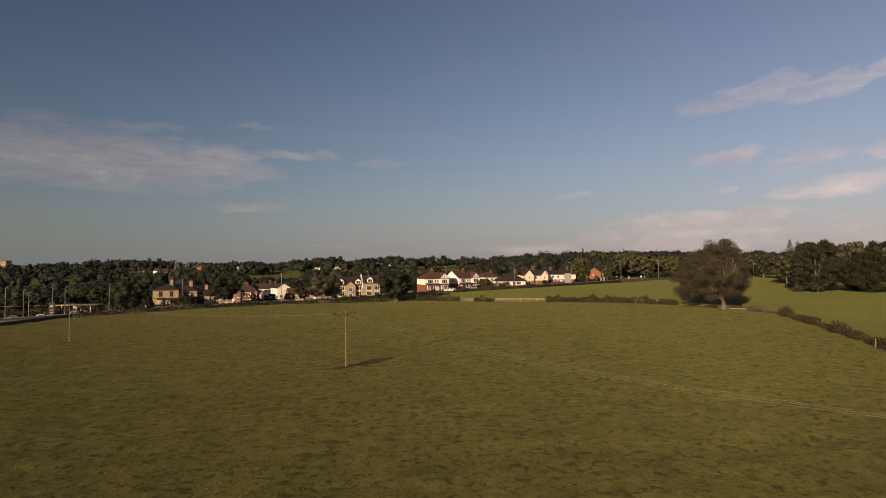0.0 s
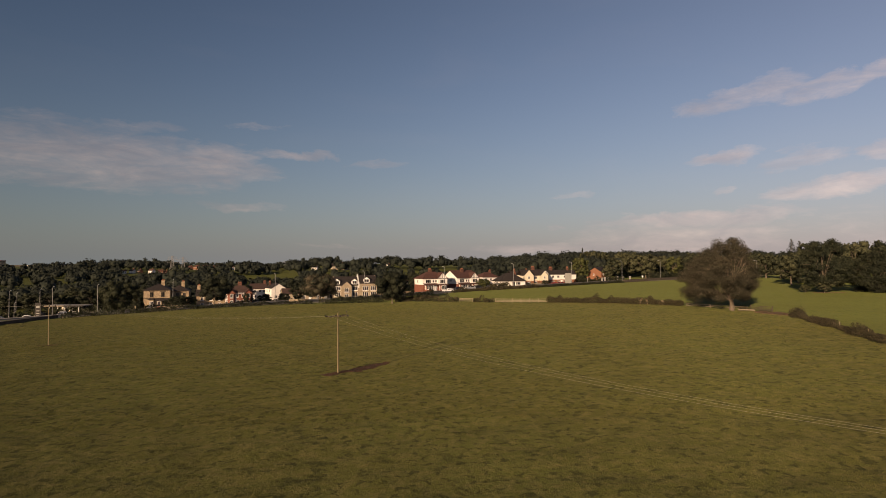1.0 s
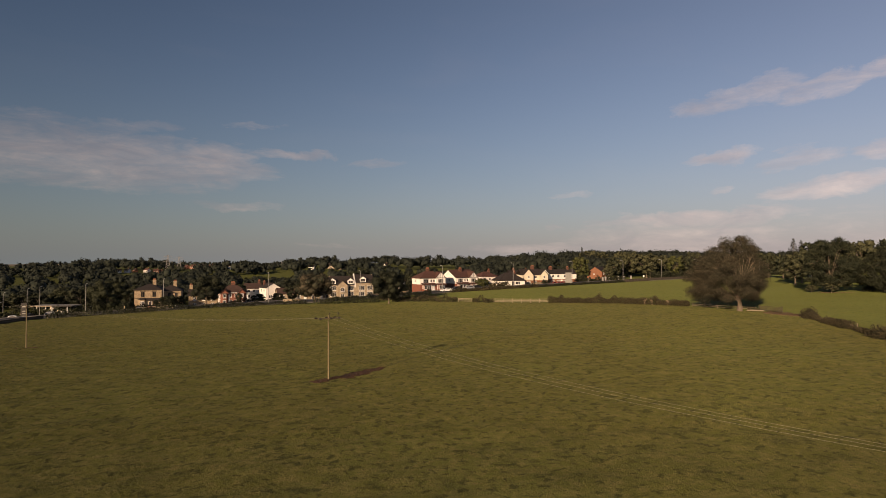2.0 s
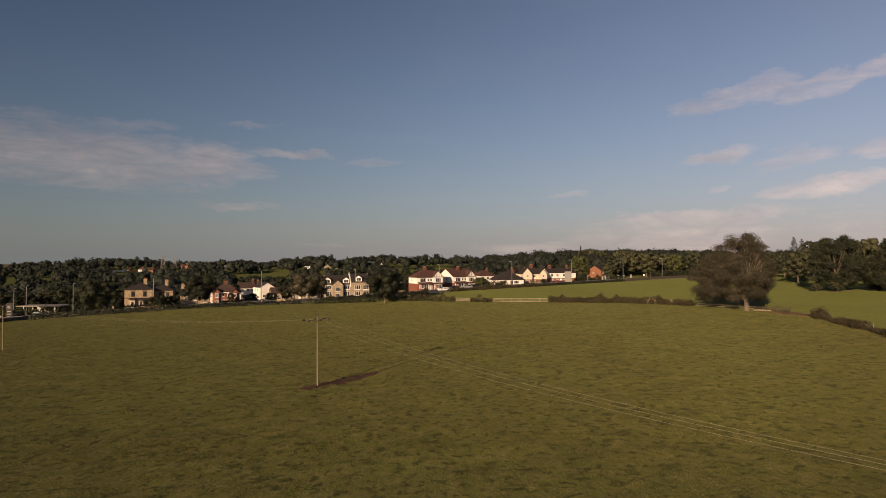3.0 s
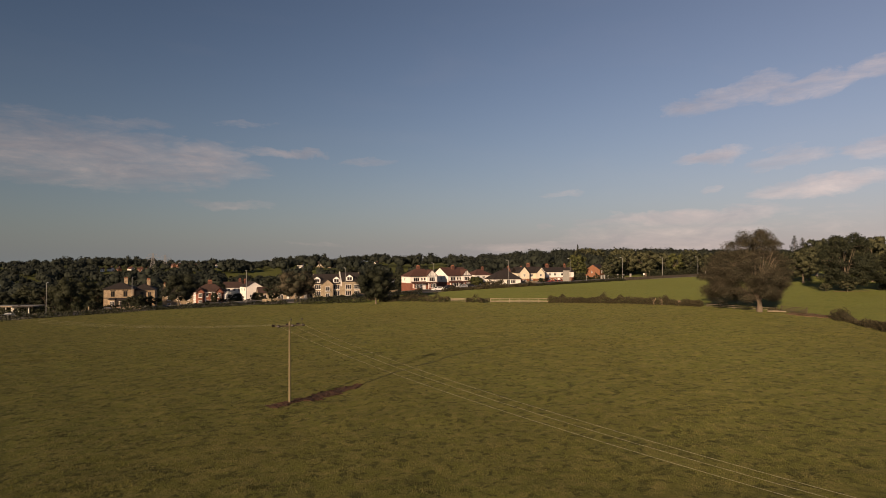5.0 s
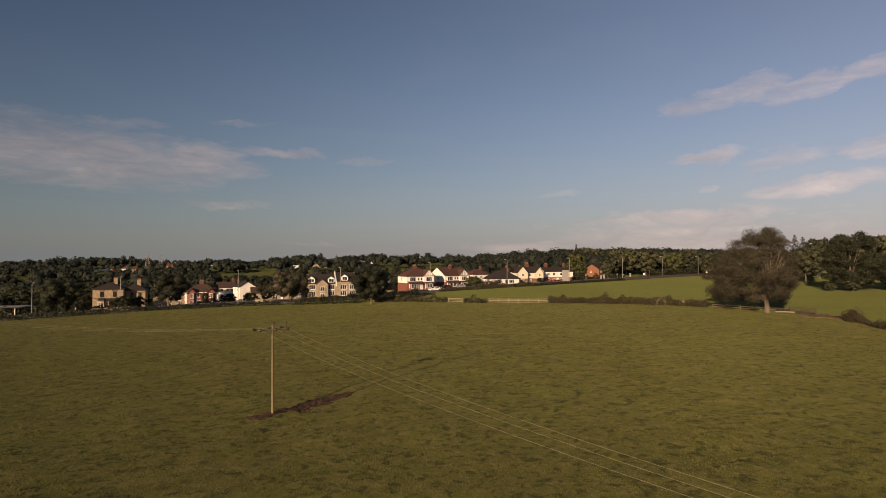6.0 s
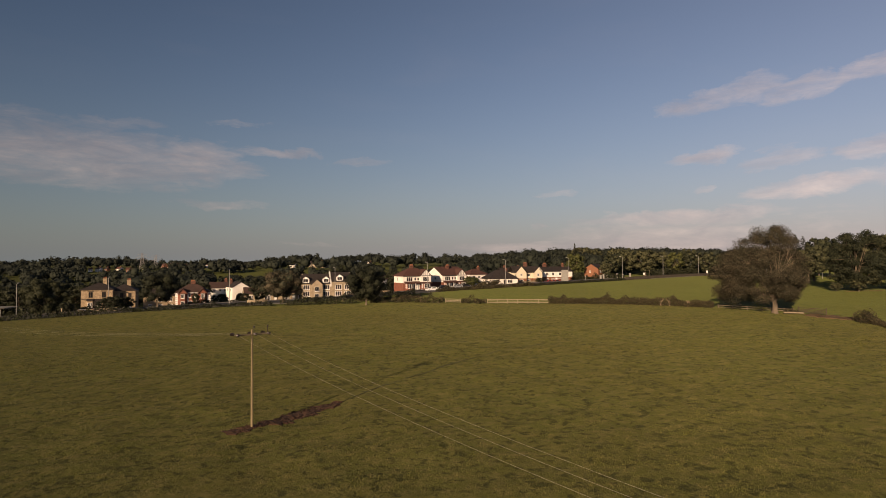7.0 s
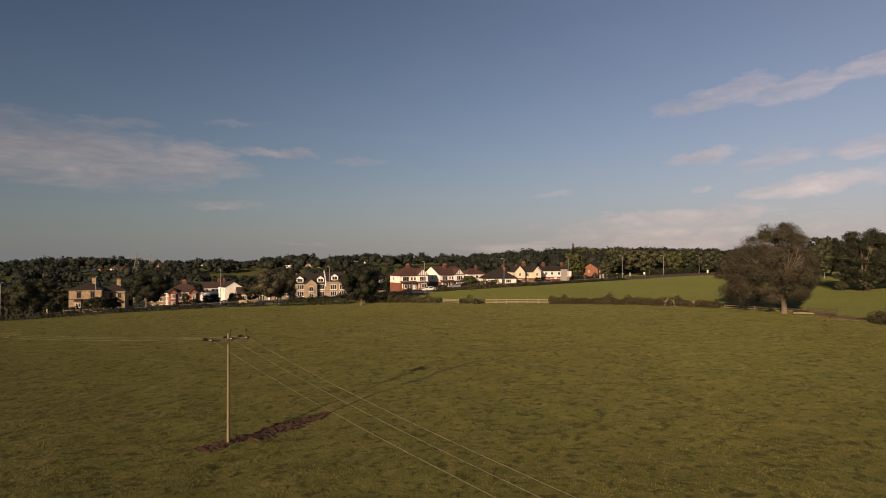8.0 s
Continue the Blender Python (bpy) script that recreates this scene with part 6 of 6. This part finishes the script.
soil_strip("turned_soil", [(-14.2, 75.0), (-13.3, 75.8), (-12.2, 76.7)], 2.2, "reddish turned earth round the pole's foot", 6, 0.06, 0.03)
soil_strip("bare_earth", [(-74.0, 112.8), (-72.2, 112.9), (-70.2, 113.0)], 1.6, "trodden dark earth round the foot of a pole", 2, 0.04)
soil_strip("wheel_rut", RUT, 0.42, "dark wheel rut across the pasture", 3, 0.02, 0.02, TUSSOCK)
soil_strip("bare_earth", [(76.8, 147.6), (78.4, 144.0), (79.2, 140.0), (79.6, 136.5)], 7.0, "trodden brown earth in a gateway", 4, 0.03, 0.07, DRY_EARTH)
soil_strip("bare_earth", [(128, 206.5), (132.5, 206), (139, 205.5)], 3.0, "bare earth under an oak", 5, 0.05, 0.05, DRY_EARTH)

# ---------------------------------------------------------------- fences, gate, stumps


def rail_fence(x0, y0, x1, y1, tall, rails, label, gap=2.4, wood=None):
    wood = wood or PALE_WOOD
    f = thing("rail_fence", pose(0, 0, 0), label, "fence")
    n = max(1, int(math.hypot(x1 - x0, y1 - y0) / gap))
    tops = []
    for i in range(n + 1):
        x, y = x0 + (x1 - x0) * i / n, y0 + (y1 - y0) * i / n
        z = ground_z(x, y)
        tops.append((x, y, z))
        bm = bmesh.new()
        box(bm, x - 0.07, x + 0.07, y - 0.07, y + 0.07, z - 0.4, z + tall + 0.08)
        part("post", bm, wood, f)
    for a, b in zip(tops, tops[1:]):
        for k in range(rails):
            h = tall * (k + 1) / rails - 0.1
            bm = bmesh.new()
            pa, pb = Vector(a) + Vector((0, -0.09, h)), Vector(b) + Vector((0, -0.09, h))
            v = []
            for p in (pa, pb):
                v += [bm.verts.new(p + Vector((0, dy, dz))) for dy, dz in ((-0.03, -0.07), (0.03, -0.07), (0.03, 0.07), (-0.03, 0.07))]
            for q in ((0, 1, 2, 3), (7, 6, 5, 4), (0, 4, 5, 1), (1, 5, 6, 2), (2, 6, 7, 3), (3, 7, 4, 0)):
                bm.faces.new([v[w] for w in q])
            part("rail", bm, wood, f)
    return f


rail_fence(16.8, 187.9, 32.0, 181.9, 1.2, 3, "pale three-rail timber fence between two pastures")
rail_fence(5.8, 191.6, 9.8, 190.3, 1.1, 3, "short pale timber fence closing a hedge gap")
rail_fence(64.5, 159.0, 76.5, 151.5, 0.8, 2, "low weathered timber rail fence beneath the oak", wood=OLD_WOOD)
rail_fence(-92, 191, -84, 195, 1.1, 3, "weathered timber fence beside the road")


def plank(x0, y0, x1, y1):
    t = thing("timber_baulk", pose(0, 0, 0), "pale sawn timber baulk lying beside the oak", "timber")
    bm = bmesh.new()
    z0, z1 = ground_z(x0, y0), ground_z(x1, y1)
    tube(bm, [(x0, y0, z0 + 0.2), ((x0 + x1) / 2, (y0 + y1) / 2, (z0 + z1) / 2 + 0.24), (x1, y1, z1 + 0.18)], [0.16, 0.17, 0.15], 8)
    part("log", bm, PALE_WOOD, t)


plank(73.3, 149.6, 77.0, 149.0)


def field_gate(x0, y0, x1, y1):
    g = thing("field_gate", pose(0, 0, 0), "weathered brown five-bar field gate, closed", "gate")
    z0, z1 = ground_z(x0, y0), ground_z(x1, y1)
    a, b = Vector((x0, y0, z0)), Vector((x1, y1, z1))
    for p in (a, b):
        bm = bmesh.new()
        tube(bm, [p - Vector((0, 0, 0.5)), p + Vector((0, 0, 1.45))], [0.11, 0.10], 8)
        part("post", bm, GATE_WOOD, g)
    d = (b - a).normalized() * 0.2
    for h in (0.25, 0.45, 0.66, 0.9, 1.2):
        bm = bmesh.new()
        tube(bm, [a + d + Vector((0, 0, h)), b - d + Vector((0, 0, h))], [0.058, 0.058], 6)
        part("bar", bm, GATE_WOOD, g)
    for u in (0.0, 0.5, 1.0):
        bm = bmesh.new()
        p = (a + d).lerp(b - d, u)
        tube(bm, [p + Vector((0, 0, 0.2)), p + Vector((0, 0, 1.22))], [0.03, 0.03], 6)
        part("upright", bm, GATE_WOOD, g)
    bm = bmesh.new()
    tube(bm, [a + d + Vector((0, 0, 0.25)), (a + d).lerp(b - d, 0.5) + Vector((0, 0, 1.2)), b - d + Vector((0, 0, 0.25))], [0.025, 0.025, 0.025], 6)
    part("brace", bm, GATE_WOOD, g)


field_gate(76.6, 150.0, 79.8, 146.2)


def hedge_stump(x, y, tall, seed):
    rng = np.random.default_rng(seed)
    t = thing("tree_stump", pose(x, y, ground_z(x, y)), "pale gnarled hawthorn stump in the hedge", "stump", "hedge stumps")
    bm = bmesh.new()
    tube(bm, [(0, 0, -0.2), (0, 0, 0.2), (0.1, 0, tall * 0.6), (0.05, 0, tall)], [0.2, 0.17, 0.14, 0.1], 8)
    part("trunk", bm, PALE_BARK, t)
    for k in range(3):
        a = rng.uniform(0, 6.3)
        e = Vector((math.cos(a) * 0.7, math.sin(a) * 0.5, tall * rng.uniform(0.9, 1.25)))
        bm = bmesh.new()
        tube(bm, [(0.06, 0, tall * 0.45), e * 0.6 + Vector((0, 0, tall * 0.25)), e], [0.13, 0.10, 0.05], 6)
        part("branch", bm, PALE_BARK, t)


for k, (x, y, h) in enumerate(((54.6, 165.9, 1.3), (56.2, 164.9, 1.2), (59.5, 162.6, 1.2))):
    hedge_stump(x, y, h, 60 + k)


def fence_post(x, y, tall):
    p = thing("fence_post", pose(x, y, ground_z(x, y), 2, -3, 20), "weathered pale timber post at the hedge foot", "post", "hedge posts")
    bm = bmesh.new()
    tube(bm, [(0, 0, -0.4), (0, 0, tall - 0.08), (0.01, 0, tall)], [0.075, 0.068, 0.045], 7)
    part("post", bm, PALE_WOOD, p)


for x, y, tall in ((60.2, 81.6, 1.35), (66.6, 96.5, 1.25), (70.6, 109.0, 1.2)):
    fence_post(x, y, tall)

# ---------------------------------------------------------------- walls beside the road
garden_wall("retaining_wall", -117, 150, -112.5, 177, 0.8, DARK_STONE, "dark stone retaining wall between pasture and road", 0.5)
garden_wall("field_wall", 6, 226.5, 40, 246, 0.6, DARK_STONE, "low dark dry-stone wall between meadow and road")
garden_wall("field_wall", 40, 246, 84, 276, 0.7, DARK_STONE, "low dark dry-stone wall along the meadow's top")
garden_wall("field_wall", 84, 276, 150, 329, 1.25, DARK_STONE, "low weathered stone wall beneath roadside trees")
garden_wall("garden_wall", -53, 209.0, -47.5, 211.3, 0.8, CREAM_STONE, "low cream stone garden wall beside the road")
garden_wall("garden_wall", -26, 231, -12, 238, 1.2, STONE, "low stone garden wall beside the houses")
garden_wall("garden_wall", 54, 284.5, 63, 290, 1.6, BRICK, "red brick garden wall in front of a terrace")
garden_wall("garden_wall", 39, 276.5, 50, 282, 1.7, PALE_WOOD, "tall pale timber garden fence before a cream house")
garden_wall("garden_wall", -121, 222, -112, 226, 1.0, STONE, "low stone garden wall before the villas")


def gate_pillar(x, y, tall):
    p = thing("gate_pillar", pose(x, y, ground_z(x, y)), "weathered pale stone gate pillar beside the road", "pillar", "gate pillars")
    bm = bmesh.new()
    box(bm, -0.35, 0.35, -0.35, 0.35, -0.4, tall)
    part("shaft", bm, KERB, p)
    bm = bmesh.new()
    box(bm, -0.45, 0.45, -0.45, 0.45, tall, tall + 0.15)
    box(bm, -0.3, 0.3, -0.3, 0.3, tall + 0.15, tall + 0.32)
    part("cap", bm, KERB, p)


for x, y, h in ((80.8, 294, 2.0), (83.1, 296, 1.7), (88.6, 299, 2.0), (92.4, 302, 1.7), (96.5, 304, 1.9), (78.9, 292, 1.8)):
    gate_pillar(x, y, h)

# ---------------------------------------------------------------- road signs


def back_of_sign(x, y, wide, low, high, label):
    s = thing("road_sign", pose(x, y, ground_z(x, y), 0, 0, 8), label, "road sign")
    bm = bmesh.new()
    box(bm, -wide / 2, wide / 2, -0.03, 0.03, low, high)
    p = part("panel", bm, SIGN_BACK, s)
    for z in np.linspace(low + 0.3, high - 0.3, 4):
        bm = bmesh.new()
        box(bm, -wide / 2, wide / 2, -0.09, -0.03, z - 0.04, z + 0.04)
        part("stiffener", bm, SIGN_BACK, p)
    for u in (-0.3, 0.3):
        bm = bmesh.new()
        tube(bm, [(u * wide, 0.1, -0.4), (u * wide, 0.1, high - 0.1)], [0.08, 0.08], 8)
        part("post", bm, SIGN_BACK, s)


back_of_sign(57.9, 272, 2.9, 0.4, 5.0, "large grey-backed road sign on two posts")


def small_sign(x, y, tall, wide, high, mat, label):
    s = thing("road_sign", pose(x, y, ground_z(x, y), 0, 0, 5), label, "road sign")
    bm = bmesh.new()
    tube(bm, [(0, 0.06, -0.3), (0, 0.06, tall)], [0.045, 0.045], 6)
    part("post", bm, STEEL, s)
    bm = bmesh.new()
    box(bm, -wide / 2, wide / 2, -0.03, 0.02, tall - high, tall)
    part("plate", bm, mat, s)


small_sign(101.6, 300, 2.4, 0.7, 0.9, TRIM, "small white road sign on a post")
small_sign(142.1, 322, 2.6, 0.8, 1.3, TRIM, "white road sign on a post beyond the oak")
small_sign(69.3, 282, 3.0, 0.8, 0.8, BRICK_ORANGE, "small orange sign on a post by the road")
small_sign(-101.8, 200, 1.8, 0.35, 1.0, PALE_WOOD, "small pale marker post sign")

# ---------------------------------------------------------------- vehicles


def car(x, y, turn, paint, label, long=4.3, tall=1.5, van=False):
    """A parked car seen from afar: shaped body, cabin glass, wheels with rims, lights."""
    c = thing("van" if van else "car", pose(x, y, ground_z(x, y) + 0.02, 0, 0, turn), label, "van" if van else "car", "parked vehicles")
    w = 0.88
    bm = bmesh.new()
    h = long / 2
    if van:
        prof = [(-h, 0.35), (-h, 1.0), (-h + 0.5, 1.15), (-h + 1.2, tall), (h - 0.1, tall), (h, 1.2), (h, 0.35)]
    else:
        prof = [(-h, 0.35), (-h, 0.72), (-h + 1.1, 0.92), (-h + 1.8, tall), (h - 0.9, tall), (h - 0.25, 0.98), (h, 0.9), (h, 0.35)]
    prism(bm, [(u, -w, v) for u, v in prof], (0, 2 * w, 0))
    bmesh.ops.bevel(bm, geom=[e for e in bm.edges if abs(e.verts[0].co.y - e.verts[1].co.y) < 0.01], offset=0.07, segments=2, affect="EDGES")
    body = part("body", bm, paint, c)
    bm = bmesh.new()
    g0, g1 = (-h + 1.0, -h + 2.2) if van else (-h + 1.55, h - 0.75)
    for sgn in (-1, 1):
        yy = sgn * (w + 0.004)
        prism(bm, [(g0, yy, 1.0), (g1, yy, 1.0), (g1 - 0.25, yy, tall - 0.12), (g0 + 0.38, yy, tall - 0.12)], (0, sgn * 0.012, 0))
    part("side_window", bm, GLASS, body)
    bm = bmesh.new()
    a, b = ((-h + 0.62, 1.22), (-h + 1.12, tall - 0.1)) if van else ((-h + 1.2, 0.99), (-h + 1.74, tall - 0.07))
    prism(bm, [(a[0] - 0.03, -w + 0.14, a[1]), (b[0] - 0.03, -w + 0.14, b[1]), (b[0] + 0.03, -w + 0.14, b[1]), (a[0] + 0.03, -w + 0.14, a[1])], (0, 2 * w - 0.28, 0))
    part("windscreen", bm, GLASS, body)
    for sgn in (-1, 1):
        bm = bmesh.new()
        box(bm, -h - 0.03, -h + 0.05, sgn * 0.62 - 0.18, sgn * 0.62 + 0.18, 0.62, 0.76)
        part("headlight", bm, PORCELAIN, body)
        for u in (-h + 0.8, h - 0.8):
            bm = bmesh.new()
            tube(bm, [(u, sgn * (w - 0.2), 0.32), (u, sgn * (w + 0.01), 0.32)], [0.32, 0.32], 14)
            wh = part("wheel", bm, RUBBER, c)
            bm = bmesh.new()
            tube(bm, [(u, sgn * (w - 0.02), 0.32), (u, sgn * (w + 0.03), 0.32)], [0.2, 0.18], 10)
            part("rim", bm, STEEL, wh)
    return c


CARS = [  # place, turn, paint, label, van
    (2.5, 232, 28, 0, "white car parked on the road", False), (6.6, 243, 28, 1, "dark hatchback parked before a semi", False),
    (12.0, 247, 28, 2, "silver car parked on a drive", False),
    (-98.4, 210, 15, 3, "red car parked before the villas", False), (-101.3, 208, 15, 0, "white car parked before the villas", False),
    (-128.8, 204, 95, 2, "silver car at the filling station", False), (-134.5, 213, 100, 0, "white car beside the fuel pumps", False), (-141.0, 212, 80, 1, "dark car at the filling station", False), (-137.6, 199, 30, 0, "white car on the road by the filling station", False), (-151.5, 205, 30, 2, "silver car on the road beyond the wall", False),
    (25.5, 258, 28, 1, "dark car beside the bungalow", False),
    (14.8, 250, 28, 1, "dark car parked beside a hedge", False), (52.5, 280, 30, 3, "red car parked before a terrace", False), (56.3, 282.4, 30, 3, "red car parked before a brick garden wall", False), (-91.2, 214, 18, 2, "silver car beside a garden hedge", False)]
PAINTS = (material("white_car_paint", (0.66, 0.66, 0.65), (0.75, 0.75, 0.74), 0.6, 0.3, spec=0.6), material("black_car_paint", (0.012, 0.013, 0.016), (0.022, 0.023, 0.027), 0.6, 0.25, spec=0.6),
          material("silver_car_paint", (0.30, 0.31, 0.32), (0.38, 0.39, 0.40), 0.6, 0.3, spec=0.6, metal=0.4), material("red_car_paint", (0.28, 0.02, 0.02), (0.36, 0.03, 0.025), 0.6, 0.3, spec=0.6))
for x, y, turn, paint, label, van in CARS:
    car(x, y, turn, PAINTS[paint], label, 4.6 if van else 4.2, 1.95 if van else 1.48, van)

# ---------------------------------------------------------------- filling station


def filling_station():
    x, y = -138.0, 222
    z = ground_z(x, y) - 0.6
    f = thing("filling_station", pose(x, y, z, 0, 0, 6), "filling station with a flat pale canopy and lit shop front", "filling station")
    f.scale = (0.92, 0.92, 0.92)
    bm = bmesh.new()
    box(bm, -7.4, 7.4, -4, 4, 4.2, 4.5)
    c = part("canopy", bm, SIGN_BACK, f, "flat pale canopy")
    bm = bmesh.new()
    box(bm, -7.45, 0.4, -4.08, -4.0, 4.22, 4.55)
    part("fascia", bm, CREAM_STONE, c)
    bm = bmesh.new()
    box(bm, 0.4, 7.45, -4.08, -4.0, 4.15, 4.6)
    part("fascia", bm, BLACK_TIMBER, c)
    for u in (-5.5, 0.0, 5.5):
        for v in (-3, 3):
            bm = bmesh.new()
            box(bm, u - 0.12, u + 0.12, v - 0.12, v + 0.12, -0.8, 4.2)
            part("column", bm, STEEL, f)
    for u in (-4.2, -1.5, 2.8):
        bm = bmesh.new()
        box(bm, u - 0.45, u + 0.45, -1.3, -0.7, -0.2, 1.9)
        box(bm, u - 0.5, u + 0.5, -1.35, -0.65, 1.9, 2.1)
        p = part("fuel_pump", bm, TRIM, f)
        bm = bmesh.new()
        box(bm, u - 0.3, u + 0.3, -1.34, -1.3, 1.1, 1.7)
        part("display", bm, GLASS, p)
    bm = bmesh.new()
    box(bm, -5.5, 7.5, 6.0, 12, -1, 3.4)
    shop = part("shop", bm, RENDER_CREAM, f)
    for u in (-4.0, -1.2, 1.6, 4.4):
        window(shop, u, 0.5, 2.4, 2.0, 6.0, 1)
    bm = bmesh.new()
    box(bm, -5.8, 7.8, 5.7, 12.2, 3.4, 3.7)
    part("shop_roof", bm, SLATE, shop)
    x2, y2 = -132.6, 198
    t = thing("price_sign", pose(x2, y2, ground_z(x2, y2), 0, 0, 10), "tall dark price sign with pale panels", "sign")
    bm = bmesh.new()
    box(bm, -0.9, 0.9, -0.15, 0.15, -0.3, 5.2)
    part("frame", bm, BLACK_TIMBER, t)
    for i, zz in enumerate((0.9, 1.7, 2.5, 3.6)):
        bm = bmesh.new()
        box(bm, -0.5, 0.5, -0.19, -0.15, zz, zz + (0.6 if i == 3 else 0.22))
        part("panel", bm, SIGN_BACK, t)


filling_station()

# ---------------------------------------------------------------- pylons and far houses


def pylon(x, y, base, tall, label):
    p = thing("pylon", pose(x, y, base, 0, 0, 30), label, "pylon", "lattice pylons")
    w0, r = tall * 0.13, 0.17

    def half(u):
        return w0 * (1 - u) ** 1.4 + 0.8

    legs = [(-1, -1), (1, -1), (1, 1), (-1, 1)]
    levels = [i / 9 for i in range(10)]
    for a, b in legs:
        bm = bmesh.new()
        tube(bm, [(a * half(u), b * half(u), u * tall) for u in levels], [r] * 10, 4)
        part("leg", bm, PYLON_STEEL, p)
    for u0, u1 in zip(levels, levels[1:]):
        bm = bmesh.new()
        for k in range(4):
            a, b = legs[k], legs[(k + 1) % 4]
            tube(bm, [(a[0] * half(u0), a[1] * half(u0), u0 * tall), (b[0] * half(u1), b[1] * half(u1), u1 * tall)], [r * 0.6] * 2, 4)
            tube(bm, [(b[0] * half(u0), b[1] * half(u0), u0 * tall), (a[0] * half(u1), a[1] * half(u1), u1 * tall)], [r * 0.6] * 2, 4)
        part("lattice", bm, PYLON_STEEL, p)
    for u, reach in ((0.62, tall * 0.27), (0.77, tall * 0.33), (0.92, tall * 0.22)):
        bm = bmesh.new()
        for sgn in (-1, 1):
            tube(bm, [(0, 0, u * tall + 1.6), (sgn * reach, 0, u * tall)], [r * 0.7] * 2, 4)
            tube(bm, [(0, 0, u * tall), (sgn * reach, 0, u * tall)], [r * 0.7] * 2, 4)
            tube(bm, [(sgn * reach, 0, u * tall), (sgn * reach, 0, u * tall - 2.4)], [r * 0.7] * 2, 4)
        part("crossarm", bm, PYLON_STEEL, p)


pylon(-365.4, 800, 0.3, 22.5, "grey lattice steel pylon rising over far woods")
pylon(-430.0, 980, -1, 24, "second grey lattice pylon further off")
pylon(-614.5, 2300, -4, 26, "small distant lattice pylon on the skyline")


def far_house(x, y, wide, tall, mat, roof, turn, label):
    h = house_at("far_house", x, y, ground_z(x, y), label, turn, "far houses")
    d = min(wide * 0.38, 4.0)
    walls(h, -wide / 2, wide / 2, -d, d, -2, tall, mat, "x", tall + d * 0.8)
    gable_roof(h, -wide / 2, wide / 2, -d, d, tall, tall + d * 0.8, "x", roof, 0.3)
    n = max(2, int(wide / 3))
    for i in range(n):
        for z in (0.8, tall - 1.8):
            window(h, -wide / 2 + wide * (i + 0.5) / n, z, 1.2, 1.2, -d, 1, sill=False)
    chimney(h, wide * 0.3, 0, tall + d * 0.5, tall + d * 0.8 + 1.2, 1.2, 0.8, BRICK, 2)


for x, y, wide, tall, mt, rf, turn in FAR:
    far_house(x, y, wide, tall, (RENDER_WHITE, BRICK_ORANGE, CREAM_STONE)[mt], (RED_TILE, SLATE)[rf], turn - 15,
              ("white far-off house among trees", "orange brick far-off house among trees", "long pale stone far-off house")[mt])


def tower_block(x, y, base, wide, tall):
    h = thing("tower_block", pose(x, y, base, 0, 0, 10), "pale cream block of flats beyond the valley", "building")
    walls(h, -wide / 2, wide / 2, -8, 8, -10, tall, CREAM_STONE)
    bm = bmesh.new()
    box(bm, -wide / 2 - 0.4, wide / 2 + 0.4, -8.4, 8.4, tall, tall + 1.5)
    part("roof", bm, BRICK, h)
    for k in range(int(tall / 3)):
        for u in np.arange(-wide / 2 + 2.5, wide / 2 - 1, 4.0):
            window(h, float(u), k * 3 + 1, 2.2, 1.5, -8, 1, sill=False)


tower_block(-722.8, 950, 2.0, 28, 14)


def conifer(x, y, tall, wide, seed, label):
    """A narrow pointed conifer: trunk and whorls of drooping clumps."""
    rng = np.random.default_rng(seed)
    t = thing("conifer", pose(x, y, ground_z(x, y) - 0.1), label, "tree", "conifers")
    bm = bmesh.new()
    tube(bm, [(0, 0, -0.4), (0, 0, tall * 0.5), (0, 0, tall)], [0.3, 0.18, 0.03], 7)
    part("trunk", bm, BARK, t)
    centres, radii = [], []
    for k in range(34):
        u = (k + 0.5) / 34
        a = k * 2.4
        r = wide / 2 * (1 - u) ** 0.8 * 0.65
        centres.append((math.cos(a) * r, math.sin(a) * r, tall * (0.12 + 0.86 * u)))
        radii.append(max(0.3, wide * 0.2 * (1 - u * 0.75)))
    v, f, nr = leaf_cards(rng, centres, radii, 5000, 0.24, 1.1)
    raw_part("crown", v, f, LEAF, t, normals=nr)


conifer(231.5, 390, 24.3, 13.0, 301, "tall dark spruce among roadside trees")
conifer(238.5, 393, 23.4, 12.0, 302, "tall dark spruce beside its twin")
conifer(100.4, 420, 18, 5.0, 303, "narrow dark conifer on the wooded hill")
